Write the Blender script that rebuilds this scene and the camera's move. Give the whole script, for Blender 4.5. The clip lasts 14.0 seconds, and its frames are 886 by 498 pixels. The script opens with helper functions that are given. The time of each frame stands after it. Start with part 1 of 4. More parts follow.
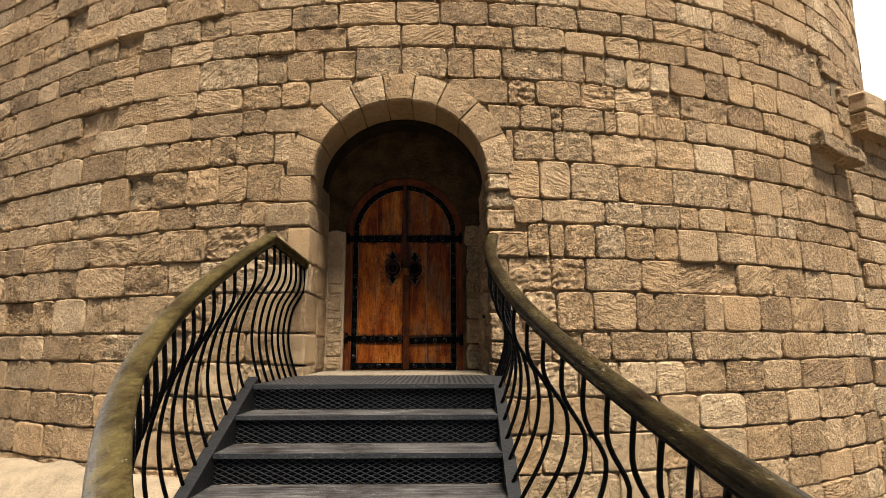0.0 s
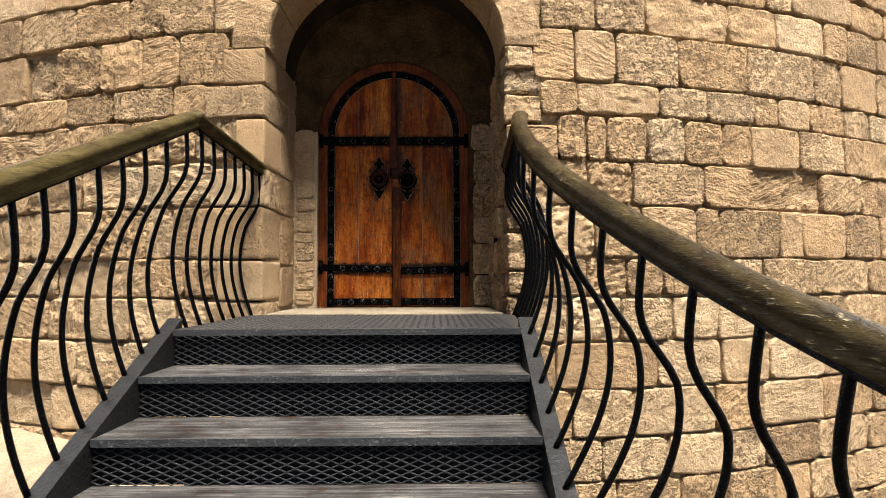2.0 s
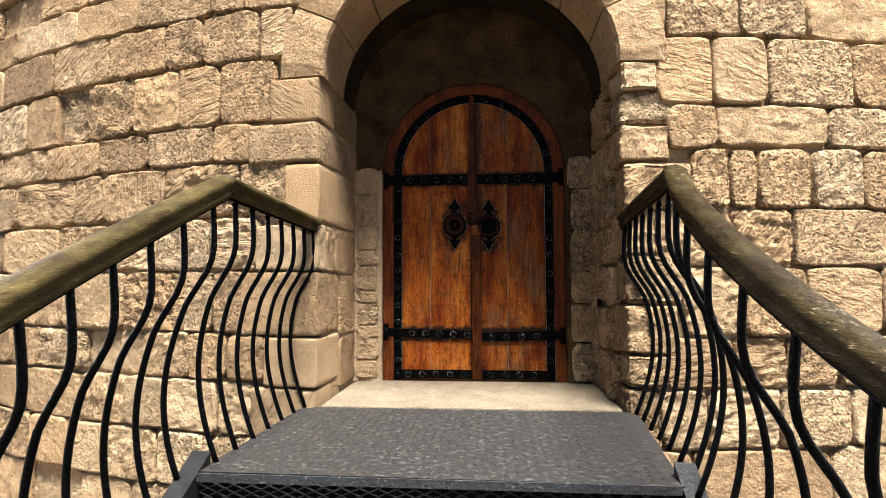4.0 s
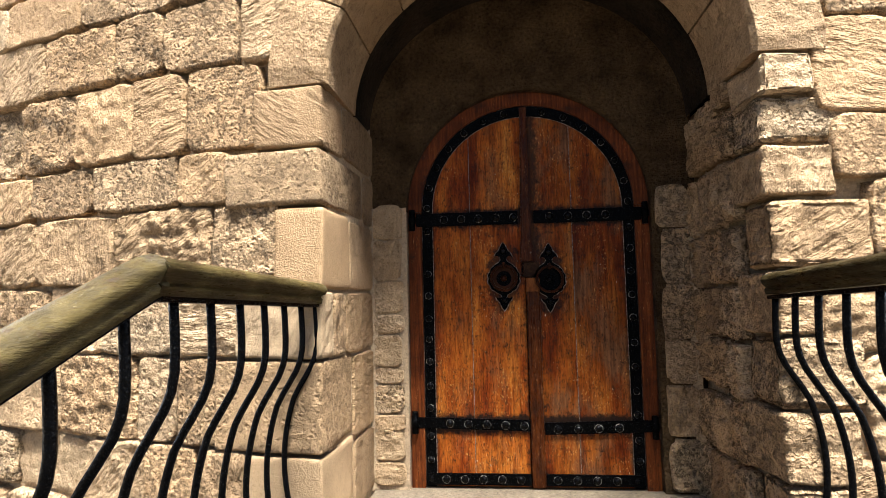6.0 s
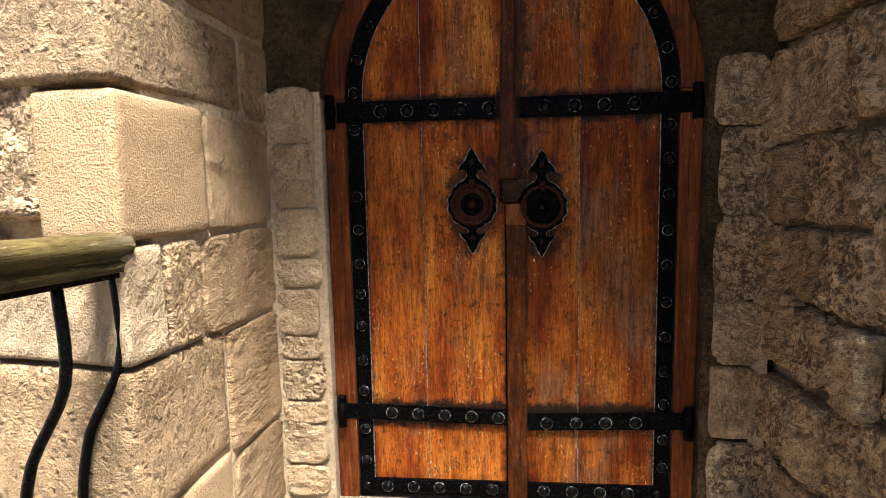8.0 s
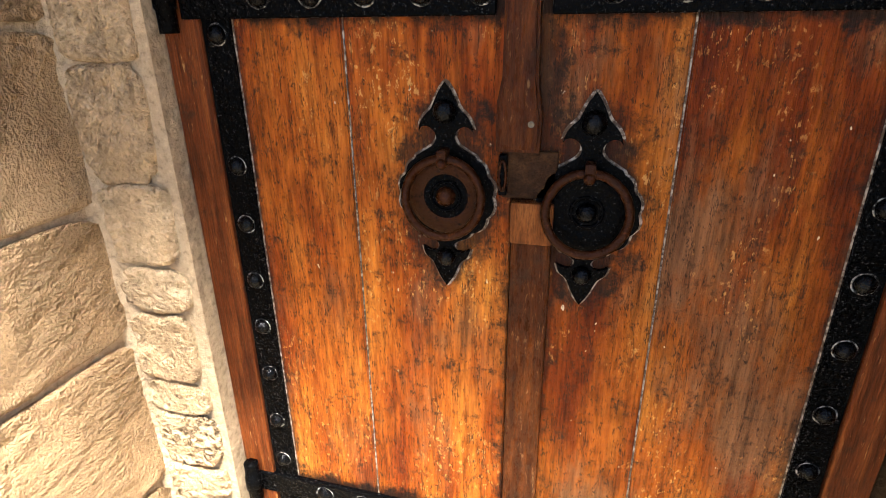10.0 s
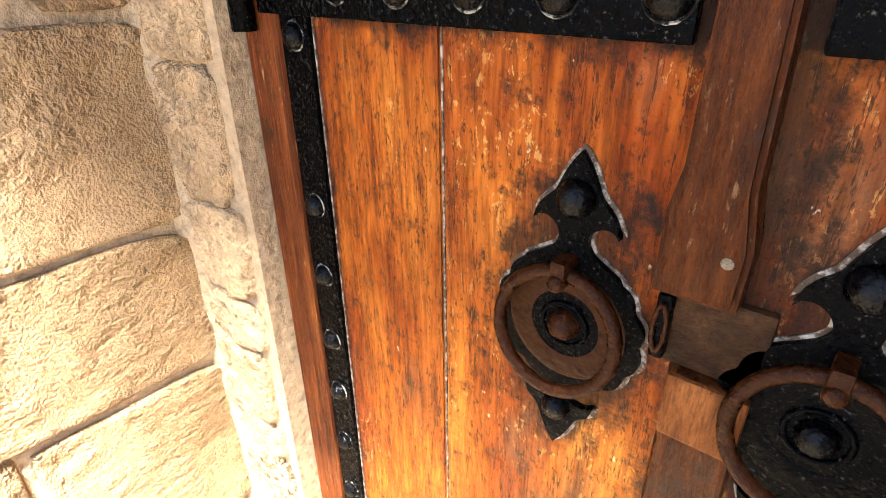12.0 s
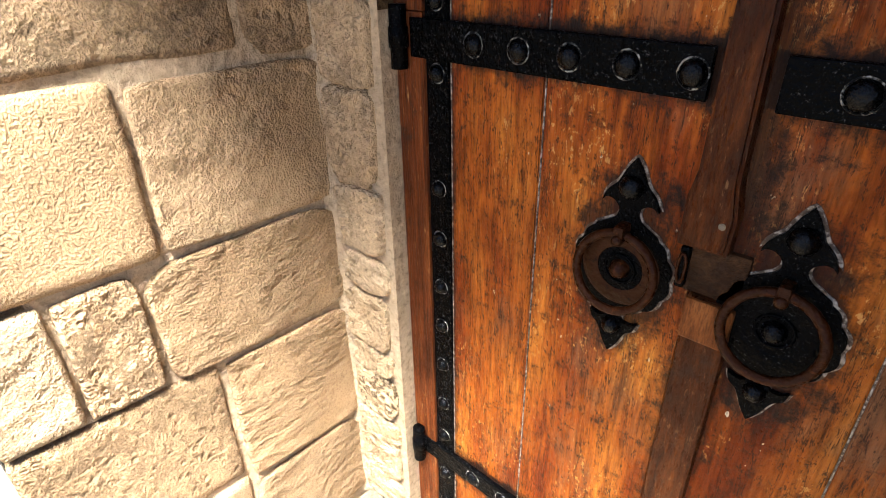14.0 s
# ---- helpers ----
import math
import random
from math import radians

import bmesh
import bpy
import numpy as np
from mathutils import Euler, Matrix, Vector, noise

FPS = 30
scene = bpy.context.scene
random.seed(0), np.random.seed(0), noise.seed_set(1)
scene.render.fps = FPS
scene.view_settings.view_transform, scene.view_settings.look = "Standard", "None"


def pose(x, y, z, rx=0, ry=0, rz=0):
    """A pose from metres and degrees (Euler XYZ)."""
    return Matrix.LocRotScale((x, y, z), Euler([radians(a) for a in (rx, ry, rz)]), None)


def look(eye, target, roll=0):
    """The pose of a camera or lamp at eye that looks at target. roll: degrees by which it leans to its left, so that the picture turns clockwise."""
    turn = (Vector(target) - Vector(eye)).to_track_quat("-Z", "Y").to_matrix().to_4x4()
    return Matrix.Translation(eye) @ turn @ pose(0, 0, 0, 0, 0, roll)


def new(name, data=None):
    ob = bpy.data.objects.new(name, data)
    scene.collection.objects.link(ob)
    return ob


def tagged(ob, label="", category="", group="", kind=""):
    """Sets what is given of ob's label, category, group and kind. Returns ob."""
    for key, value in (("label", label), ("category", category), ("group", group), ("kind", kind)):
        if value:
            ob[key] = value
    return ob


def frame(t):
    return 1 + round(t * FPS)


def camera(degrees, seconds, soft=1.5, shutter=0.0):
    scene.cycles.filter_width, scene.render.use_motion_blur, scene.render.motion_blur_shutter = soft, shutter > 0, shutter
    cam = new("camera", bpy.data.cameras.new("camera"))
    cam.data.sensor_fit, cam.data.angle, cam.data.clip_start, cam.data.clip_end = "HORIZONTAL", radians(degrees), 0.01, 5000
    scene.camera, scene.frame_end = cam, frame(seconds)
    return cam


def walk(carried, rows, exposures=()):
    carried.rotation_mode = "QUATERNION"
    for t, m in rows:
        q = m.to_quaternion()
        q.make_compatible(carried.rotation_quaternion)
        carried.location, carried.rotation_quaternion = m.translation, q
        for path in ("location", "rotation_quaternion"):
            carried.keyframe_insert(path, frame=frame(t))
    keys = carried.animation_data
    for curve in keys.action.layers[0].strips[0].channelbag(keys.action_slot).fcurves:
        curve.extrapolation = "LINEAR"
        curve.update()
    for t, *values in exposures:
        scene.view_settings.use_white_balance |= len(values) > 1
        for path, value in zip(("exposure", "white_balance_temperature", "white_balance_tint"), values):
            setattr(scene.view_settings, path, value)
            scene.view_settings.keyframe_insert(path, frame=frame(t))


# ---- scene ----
cam = camera(76.2, 14.0, 0.5)
EXPO = 0.65
PATH = [
    (0, (0.417, -6.18, 0.279), (0.42, -4.208, 0.611), -0.2),
    (0.5, (0.448, -5.889, 0.251), (0.46, -3.902, 0.48), -0.3),
    (1, (0.412, -5.53, 0.229), (0.435, -3.537, 0.389), -0.3),
    (1.5, (0.375, -5.187, 0.226), (0.408, -3.191, 0.356), -0.2),
    (2, (0.365, -4.837, 0.244), (0.388, -2.84, 0.35), -0.2),
    (2.5, (0.352, -4.591, 0.353), (0.334, -2.594, 0.457), -0.2),
    (3, (0.302, -4.391, 0.46), (0.219, -2.395, 0.568), -0.1),
    (3.5, (0.25, -4.239, 0.588), (0.101, -2.248, 0.708), 0.1),
    (3.7, (0.212, -4.158, 0.634), (0.044, -2.168, 0.748), 0.1),
    (5.8, (-0.121, -3.153, 1.001), (-0.334, -1.171, 1.163), -1.2),
    (6, (-0.131, -3.073, 1.021), (-0.34, -1.091, 1.184), -1.2),
    (6.5, (-0.132, -2.856, 1.086), (-0.334, -0.874, 1.254), -1.4),
    (7, (-0.076, -2.588, 1.125), (-0.278, -0.6, 1.206), -1.1),
    (7.5, (-0.045, -2.295, 1.164), (-0.249, -0.306, 1.11), -0.9),
    (7.7, (-0.048, -2.177, 1.158), (-0.242, -0.19, 1.039), -1.0),
    (9.8, (0.135, -1.016, 1.406), (-0.263, 0.796, 0.659), -0.9),
    (10, (0.112, -0.931, 1.402), (-0.365, 0.851, 0.63), -0.9),
    (10.5, (0.077, -0.718, 1.417), (-0.668, 0.951, 0.605), -1.0),
    (11, (0.06, -0.514, 1.445), (-0.903, 1.021, 0.597), -0.9),
    (11.5, (0.094, -0.432, 1.446), (-0.977, 1.007, 0.561), -0.9),
    (12, (0.093, -0.483, 1.461), (-1.035, 0.886, 0.538), -0.9),
    (12.5, (0.092, -0.584, 1.503), (-1.074, 0.734, 0.552), -0.9),
    (13, (0.166, -0.722, 1.534), (-1.013, 0.572, 0.567), -0.7),
    (13.5, (0.245, -0.759, 1.563), (-0.942, 0.525, 0.591), -0.8),
    (14, (0.203, -0.811, 1.598), (-0.979, 0.48, 0.63), -1.1),
]
walk(cam, [(t, look(eye, target, roll)) for t, eye, target, roll in PATH],
     [(t, EXPO + stops, kelvin, 10) for t, stops, kelvin in ((0.0, 0.68, 6600), (1.5, 1.06, 6400), (3.5, 1.42, 6150), (6.0, 1.70, 5950), (7.6, 1.93, 5950), (10.0, 3.4, 6200), (11.0, 4.2, 6250), (11.5, 4.35, 6250), (12.5, 4.1, 6150), (13.5, 3.5, 5950), (14.0, 3.17, 5900))])

# ---- world and sun ----
SUN_UP, SUN_SIDE = 70.0, 28.0       # degrees over the horizon; degrees to the right of the way out of the door
world = bpy.data.worlds.new("sky")
scene.world = world
world.use_nodes = True
wn = world.node_tree
sky = wn.nodes.new("ShaderNodeTexSky")
sky.sky_type, sky.sun_disc = "NISHITA", False
sky.sun_elevation, sky.sun_rotation = radians(SUN_UP), radians(180 - SUN_SIDE)
sky.air_density, sky.dust_density = 0.7, 1.0
wn.links.new(sky.outputs[0], wn.nodes["Background"].inputs[0])
wn.nodes["Background"].inputs[1].default_value = 0.03
lamp = bpy.data.lights.new("sun", "SUN")
lamp.energy, lamp.angle, lamp.color = 5.0, radians(22.0), (1.0, 0.945, 0.87)
sun = new("sun", lamp)
sun.matrix_world = look((9 * math.sin(radians(SUN_SIDE)), -9 * math.cos(radians(SUN_SIDE)), 9 * math.tan(radians(SUN_UP))), (0, 0, 0))

# bright haze on the horizon, far behind the tower
haze = bpy.data.materials.new("bright white haze")
haze.use_nodes = True
glow = haze.node_tree.nodes["Principled BSDF"]
glow.inputs["Base Color"].default_value = (0.8, 0.8, 0.8, 1)
glow.inputs["Emission Color"].default_value = (0.97, 0.98, 1.0, 1)
glow.inputs["Emission Strength"].default_value = 1.1
sheet = bpy.data.meshes.new("backdrop")
sheet.from_pydata([(900 * math.sin(a), 900 * math.cos(a), z) for z in (-5, 900) for a in [radians(-80 + 8 * k) for k in range(21)]], [], [(k, k + 1, k + 22, k + 21) for k in range(20)])
sheet.materials.append(haze)
tagged(new("backdrop", sheet), "bright white hazy sky behind the tower", "sky", kind="structure")

# ---- materials ----


def material(name, rough=0.8, metal=0.0, spec=0.3):
    m = bpy.data.materials.new(name)
    m.use_nodes = True
    b = m.node_tree.nodes["Principled BSDF"]
    b.inputs["Roughness"].default_value, b.inputs["Metallic"].default_value = rough, metal
    b.inputs["Specular IOR Level"].default_value = spec
    return m, m.node_tree, b


def ramp(tree, source, stops):
    r = tree.nodes.new("ShaderNodeValToRGB")
    e = r.color_ramp.elements
    while len(e) < len(stops):
        e.new(0.5)
    for k, (at, c) in zip(e, stops):
        k.position, k.color = at, (*c, 1) if len(c) == 3 else c
    tree.links.new(source, r.inputs[0])
    return r.outputs[0]


def grey(v):
    return (v, v, v)


def mix(tree, kind, a, b, fac):
    n = tree.nodes.new("ShaderNodeMix")
    n.data_type, n.blend_type = "RGBA", kind
    for slot, v in ((0, fac), (6, a), (7, b)):
        if isinstance(v, (int, float)):
            n.inputs[slot].default_value = v
        elif isinstance(v, tuple):
            n.inputs[slot].default_value = (*v, 1)
        else:
            tree.links.new(v, n.inputs[slot])
    return n.outputs[2]


def maths(tree, op, a, b=0.0):
    n = tree.nodes.new("ShaderNodeMath")
    n.operation = op
    for slot, v in ((0, a), (1, b)):
        if isinstance(v, (int, float)):
            n.inputs[slot].default_value = v
        else:
            tree.links.new(v, n.inputs[slot])
    return n.outputs[0]


def place(tree, rnd=None, stretch=(1, 1, 1)):
    """World place, shifted for each piece by its random number."""
    g = tree.nodes.new("ShaderNodeTexCoord").outputs["Object"]
    s = tree.nodes.new("ShaderNodeVectorMath")
    s.operation = "MULTIPLY"
    s.inputs[1].default_value = stretch
    tree.links.new(g, s.inputs[0])
    if rnd is None:
        return s.outputs[0]
    a = tree.nodes.new("ShaderNodeVectorMath")
    a.operation = "ADD"
    tree.links.new(s.outputs[0], a.inputs[0])
    tree.links.new(maths(tree, "MULTIPLY", rnd, 37.0), a.inputs[1])
    return a.outputs[0]


def noise_tex(tree, vec, scale, detail=4.0, rough=0.55, out=0):
    n = tree.nodes.new("ShaderNodeTexNoise")
    n.inputs["Scale"].default_value, n.inputs["Detail"].default_value, n.inputs["Roughness"].default_value = scale, detail, rough
    tree.links.new(vec, n.inputs["Vector"])
    return n.outputs[out]


def bump(tree, b, height, strength, distance):
    n = tree.nodes.new("ShaderNodeBump")
    n.inputs["Strength"].default_value, n.inputs["Distance"].default_value = strength, distance
    tree.links.new(height, n.inputs["Height"])
    tree.links.new(n.outputs[0], b.inputs["Normal"])


def stone_material(name, island, smooth=0.0, pale=1.0, chisel=1.0, close=1.0, stain=1.0):
    """Sandstone: tooled or pitted from block to block, honey to grey brown."""
    m, tr, b = material(name, 0.92, 0, 0.15)
    rnd = tr.nodes.new("ShaderNodeNewGeometry").outputs["Random Per Island"] if island else tr.nodes.new("ShaderNodeObjectInfo").outputs["Random"]
    p = place(tr, rnd)
    r2 = maths(tr, "FRACT", maths(tr, "MULTIPLY", rnd, 17.31))
    r3 = maths(tr, "FRACT", maths(tr, "MULTIPLY", rnd, 53.77))
    worn = ramp(tr, r2, [(0.45 + smooth, grey(0)), (0.75 + smooth * 0.24, grey(1))])
    big, mid, fine = noise_tex(tr, p, 2.2, 3), noise_tex(tr, p, 18 if stain == 1.0 else 46, 5, 0.66), noise_tex(tr, p, 110 if stain == 1.0 else 190, 3, 0.55)
    base = ramp(tr, rnd, [(0.0, (0.34, 0.232, 0.126)), (0.2, (0.46, 0.325, 0.178)), (0.4, (0.55, 0.400, 0.228)), (0.6, (0.51, 0.350, 0.185)), (0.8, (0.45, 0.312, 0.168)), (1.0, (0.61, 0.465, 0.280))])
    if pale != 1.0:
        base = mix(tr, "MIX", base, (0.66, 0.53, 0.33), pale - 1.0)
    base = mix(tr, "MULTIPLY", base, (0.875, 0.845, 0.85), 1.0)
    base = mix(tr, "MULTIPLY", base, ramp(tr, big, [(0.3, (0.82, 0.80, 0.77)), (0.7, (1.08, 1.07, 1.05))]), 1.0)
    base = mix(tr, "MULTIPLY", base, ramp(tr, mid, [(0.30, (0.60, 0.56, 0.52)), (0.44, (0.97, 0.96, 0.95)), (0.70, (1.14, 1.13, 1.11))]), 0.95 * stain)
    lichen = ramp(tr, noise_tex(tr, p, 7, 8, 0.7), [(0.52, grey(0)), (0.66, grey(1))])
    lichen = maths(tr, "MULTIPLY", lichen, maths(tr, "MULTIPLY", worn, ramp(tr, r3, [(0.35, grey(0.05)), (0.9, grey(0.6))])))
    base = mix(tr, "MIX", base, (0.16, 0.125, 0.085), maths(tr, "MULTIPLY", lichen, stain))
    # chisel strokes, turned from block to block
    turn = tr.nodes.new("ShaderNodeVectorRotate")
    turn.rotation_type = "Y_AXIS"
    tr.links.new(maths(tr, "MULTIPLY", r3, 3.1), turn.inputs["Angle"])
    comb = tr.nodes.new("ShaderNodeVectorMath")
    comb.operation = "MULTIPLY"
    comb.inputs[1].default_value = (27 * close, 13 * close, 7 * close)
    tr.links.new(turn.outputs[0], comb.inputs[0])
    strokes = ramp(tr, noise_tex(tr, comb.outputs[0], 1.0, 4, 0.6), [(0.3, grey(0)), (0.62, grey(1))])
    strokes = maths(tr, "MULTIPLY", strokes, ramp(tr, noise_tex(tr, p, 6.5, 3, 0.55), [(0.38, grey(0.15)), (0.58, grey(1))]))
    pits = tr.nodes.new("ShaderNodeTexVoronoi")
    pits.inputs["Scale"].default_value = 36.0
    warp = tr.nodes.new("ShaderNodeVectorMath")
    warp.operation = "ADD"
    tr.links.new(p, warp.inputs[0])
    soft = tr.nodes.new("ShaderNodeVectorMath")
    soft.operation = "SCALE"
    soft.inputs["Scale"].default_value = 0.07
    tr.links.new(noise_tex(tr, p, 11, 4, 0.6, 1), soft.inputs[0])
    tr.links.new(soft.outputs[0], warp.inputs[1])
    tr.links.new(warp.outputs[0], pits.inputs["Vector"])
    bend = tr.nodes.new("ShaderNodeVectorMath")
    bend.operation = "MULTIPLY_ADD"
    bend.inputs[1].default_value = (0.04, 0.04, 0.04)
    tr.links.new(noise_tex(tr, p, 6, 3, 0.5, 1), bend.inputs[0])
    tr.links.new(p, bend.inputs[2])
    tr.links.new(bend.outputs[0], turn.inputs["Vector"])
    pit = ramp(tr, pits.outputs["Distance"], [(0.08, grey(0)), (0.42, grey(1))])
    bed = tr.nodes.new("ShaderNodeVectorMath")
    bed.operation = "MULTIPLY"
    bed.inputs[1].default_value = (9, 9, 26)
    tr.links.new(p, bed.inputs[0])
    layers = noise_tex(tr, bed.outputs[0], 1.0, 5, 0.6)
    rugged = maths(tr, "ADD", maths(tr, "MULTIPLY", pit, 0.7), maths(tr, "MULTIPLY", layers, 0.9))
    tooled = maths(tr, "MULTIPLY", strokes, maths(tr, "ADD", 0.08 if stain == 1.0 else 0.4, maths(tr, "MULTIPLY", ramp(tr, r3, [(0.22 / close, grey(0)), (0.5 / close, grey(1))]), chisel)))
    pick = tr.nodes.new("ShaderNodeMix")
    tr.links.new(worn, pick.inputs[0])
    tr.links.new(tooled, pick.inputs[2])
    tr.links.new(rugged, pick.inputs[3])
    h = maths(tr, "ADD", pick.outputs[0], maths(tr, "ADD", maths(tr, "MULTIPLY", mid, 1.3 if stain == 1.0 else 0.5), maths(tr, "MULTIPLY", fine, 0.22 if stain == 1.0 else 0.75)))
    specks = ramp(tr, noise_tex(tr, p, 70, 3, 0.6), [(0.34, grey(1)), (0.39, grey(0))])
    ridge = maths(tr, "ABSOLUTE", maths(tr, "SUBTRACT", noise_tex(tr, p, 9, 7, 0.7), 0.5))
    crack = maths(tr, "MULTIPLY", ramp(tr, ridge, [(0.006, grey(1)), (0.020, grey(0))]), maths(tr, "ADD", 0.12, maths(tr, "MULTIPLY", worn, 0.85)))
    holes = maths(tr, "MAXIMUM", crack, maths(tr, "MULTIPLY", specks, maths(tr, "ADD", 0.35, maths(tr, "MULTIPLY", worn, 0.45))))
    h = maths(tr, "SUBTRACT", h, maths(tr, "MULTIPLY", holes, 0.5))
    dark = maths(tr, "MULTIPLY", worn, maths(tr, "MULTIPLY", ramp(tr, pits.outputs["Distance"], [(0.16, grey(0.55)), (0.34, grey(0))]), ramp(tr, noise_tex(tr, p, 9, 6, 0.65), [(0.36, grey(0.15)), (0.62, grey(0.95))])))
    base = mix(tr, "MIX", base, (0.085, 0.058, 0.034), dark)
    base = mix(tr, "MULTIPLY", base, ramp(tr, tooled, [(0.0, grey(1.05)), (0.3, grey(1.0)), (0.9, grey(0.86))]), 0.8)
    base = mix(tr, "MIX", base, (0.11, 0.075, 0.042), maths(tr, "MULTIPLY", holes, 0.75 * stain))
    base = mix(tr, "MULTIPLY", base, ramp(tr, fine, [(0.30, grey(0.66)), (0.46, grey(0.97)), (0.54, grey(1.02)), (0.70, grey(1.18))]), 0.8)
    tr.links.new(base, b.inputs["Base Color"])
    bump(tr, b, h, 1.0, 0.034 if stain == 1.0 else 0.020)
    return m


def mortar_material(name, tone, rough_bump=0.012, lo=0.7, hi=1.12):
    m, tr, b = material(name, 0.95, 0, 0.1)
    p = place(tr)
    c = ramp(tr, noise_tex(tr, p, 5, 6, 0.6), [(0.3, tuple(lo * v for v in tone)), (0.7, tuple(hi * v for v in tone))])
    tr.links.new(c, b.inputs["Base Color"])
    grain = noise_tex(tr, p, 60, 4, 0.65)
    c = mix(tr, "MULTIPLY", c, ramp(tr, grain, [(0.35, grey(0.25)), (0.47, grey(0.95)), (0.56, grey(1.1)), (0.68, grey(1.8))]), 0.6 if rough_bump > 0.02 else 0.4)
    tr.links.new(c, b.inputs["Base Color"])
    h = maths(tr, "ADD", noise_tex(tr, p, 30, 6, 0.65), maths(tr, "MULTIPLY", grain, 0.35))
    bump(tr, b, h, 1.0, rough_bump)
    return m


def wood_material(name, stops, rough=0.42, grain=(42, 42, 2.2), wear=(0.60, 0.34, 0.12), wear_at=0.62):
    m, tr, b = material(name, rough, 0, 0.1)
    rnd = tr.nodes.new("ShaderNodeObjectInfo").outputs["Random"]
    p = place(tr, rnd, grain)
    q = place(tr, rnd)
    streak = noise_tex(tr, p, 1.0, 7, 0.62)
    c = ramp(tr, streak, stops)
    patch = noise_tex(tr, q, 3.5, 5, 0.6)
    c = mix(tr, "MULTIPLY", c, ramp(tr, patch, [(0.3, (0.30, 0.25, 0.23)), (0.52, (1, 1, 1)), (0.75, (1.35, 1.3, 1.2))]), 0.95)
    fleck = noise_tex(tr, place(tr, rnd, tuple(v * f for v, f in zip(grain, (2.2, 2.2, 5.5)))), 1.0, 5, 0.7)
    mask = maths(tr, "MULTIPLY", ramp(tr, fleck, [(wear_at, grey(0)), (wear_at + 0.07, grey(1))]), ramp(tr, patch, [(0.42, grey(0)), (0.62, grey(0.85))]))
    c = mix(tr, "MIX", c, wear, mask)
    fine = noise_tex(tr, place(tr, rnd, tuple(v * f for v, f in zip(grain, (6.0, 6.0, 9.0)))), 1.0, 4, 0.7)
    c = mix(tr, "MULTIPLY", c, ramp(tr, fine, [(0.32, grey(0.45)), (0.5, grey(1.0)), (0.72, grey(1.35))]), 0.8)
    scar = ramp(tr, noise_tex(tr, q, 14, 9, 0.74), [(0.33, grey(0.9)), (0.44, grey(0))])
    c = mix(tr, "MIX", c, (0.03, 0.014, 0.008), scar)
    tr.links.new(c, b.inputs["Base Color"])
    r = ramp(tr, fleck, [(0.35, grey(rough - 0.1)), (0.7, grey(min(rough + 0.25, 1)))])
    tr.links.new(r, b.inputs["Roughness"])
    bump(tr, b, maths(tr, "ADD", streak, maths(tr, "MULTIPLY", fleck, 0.7)), 0.9, 0.006)
    return m


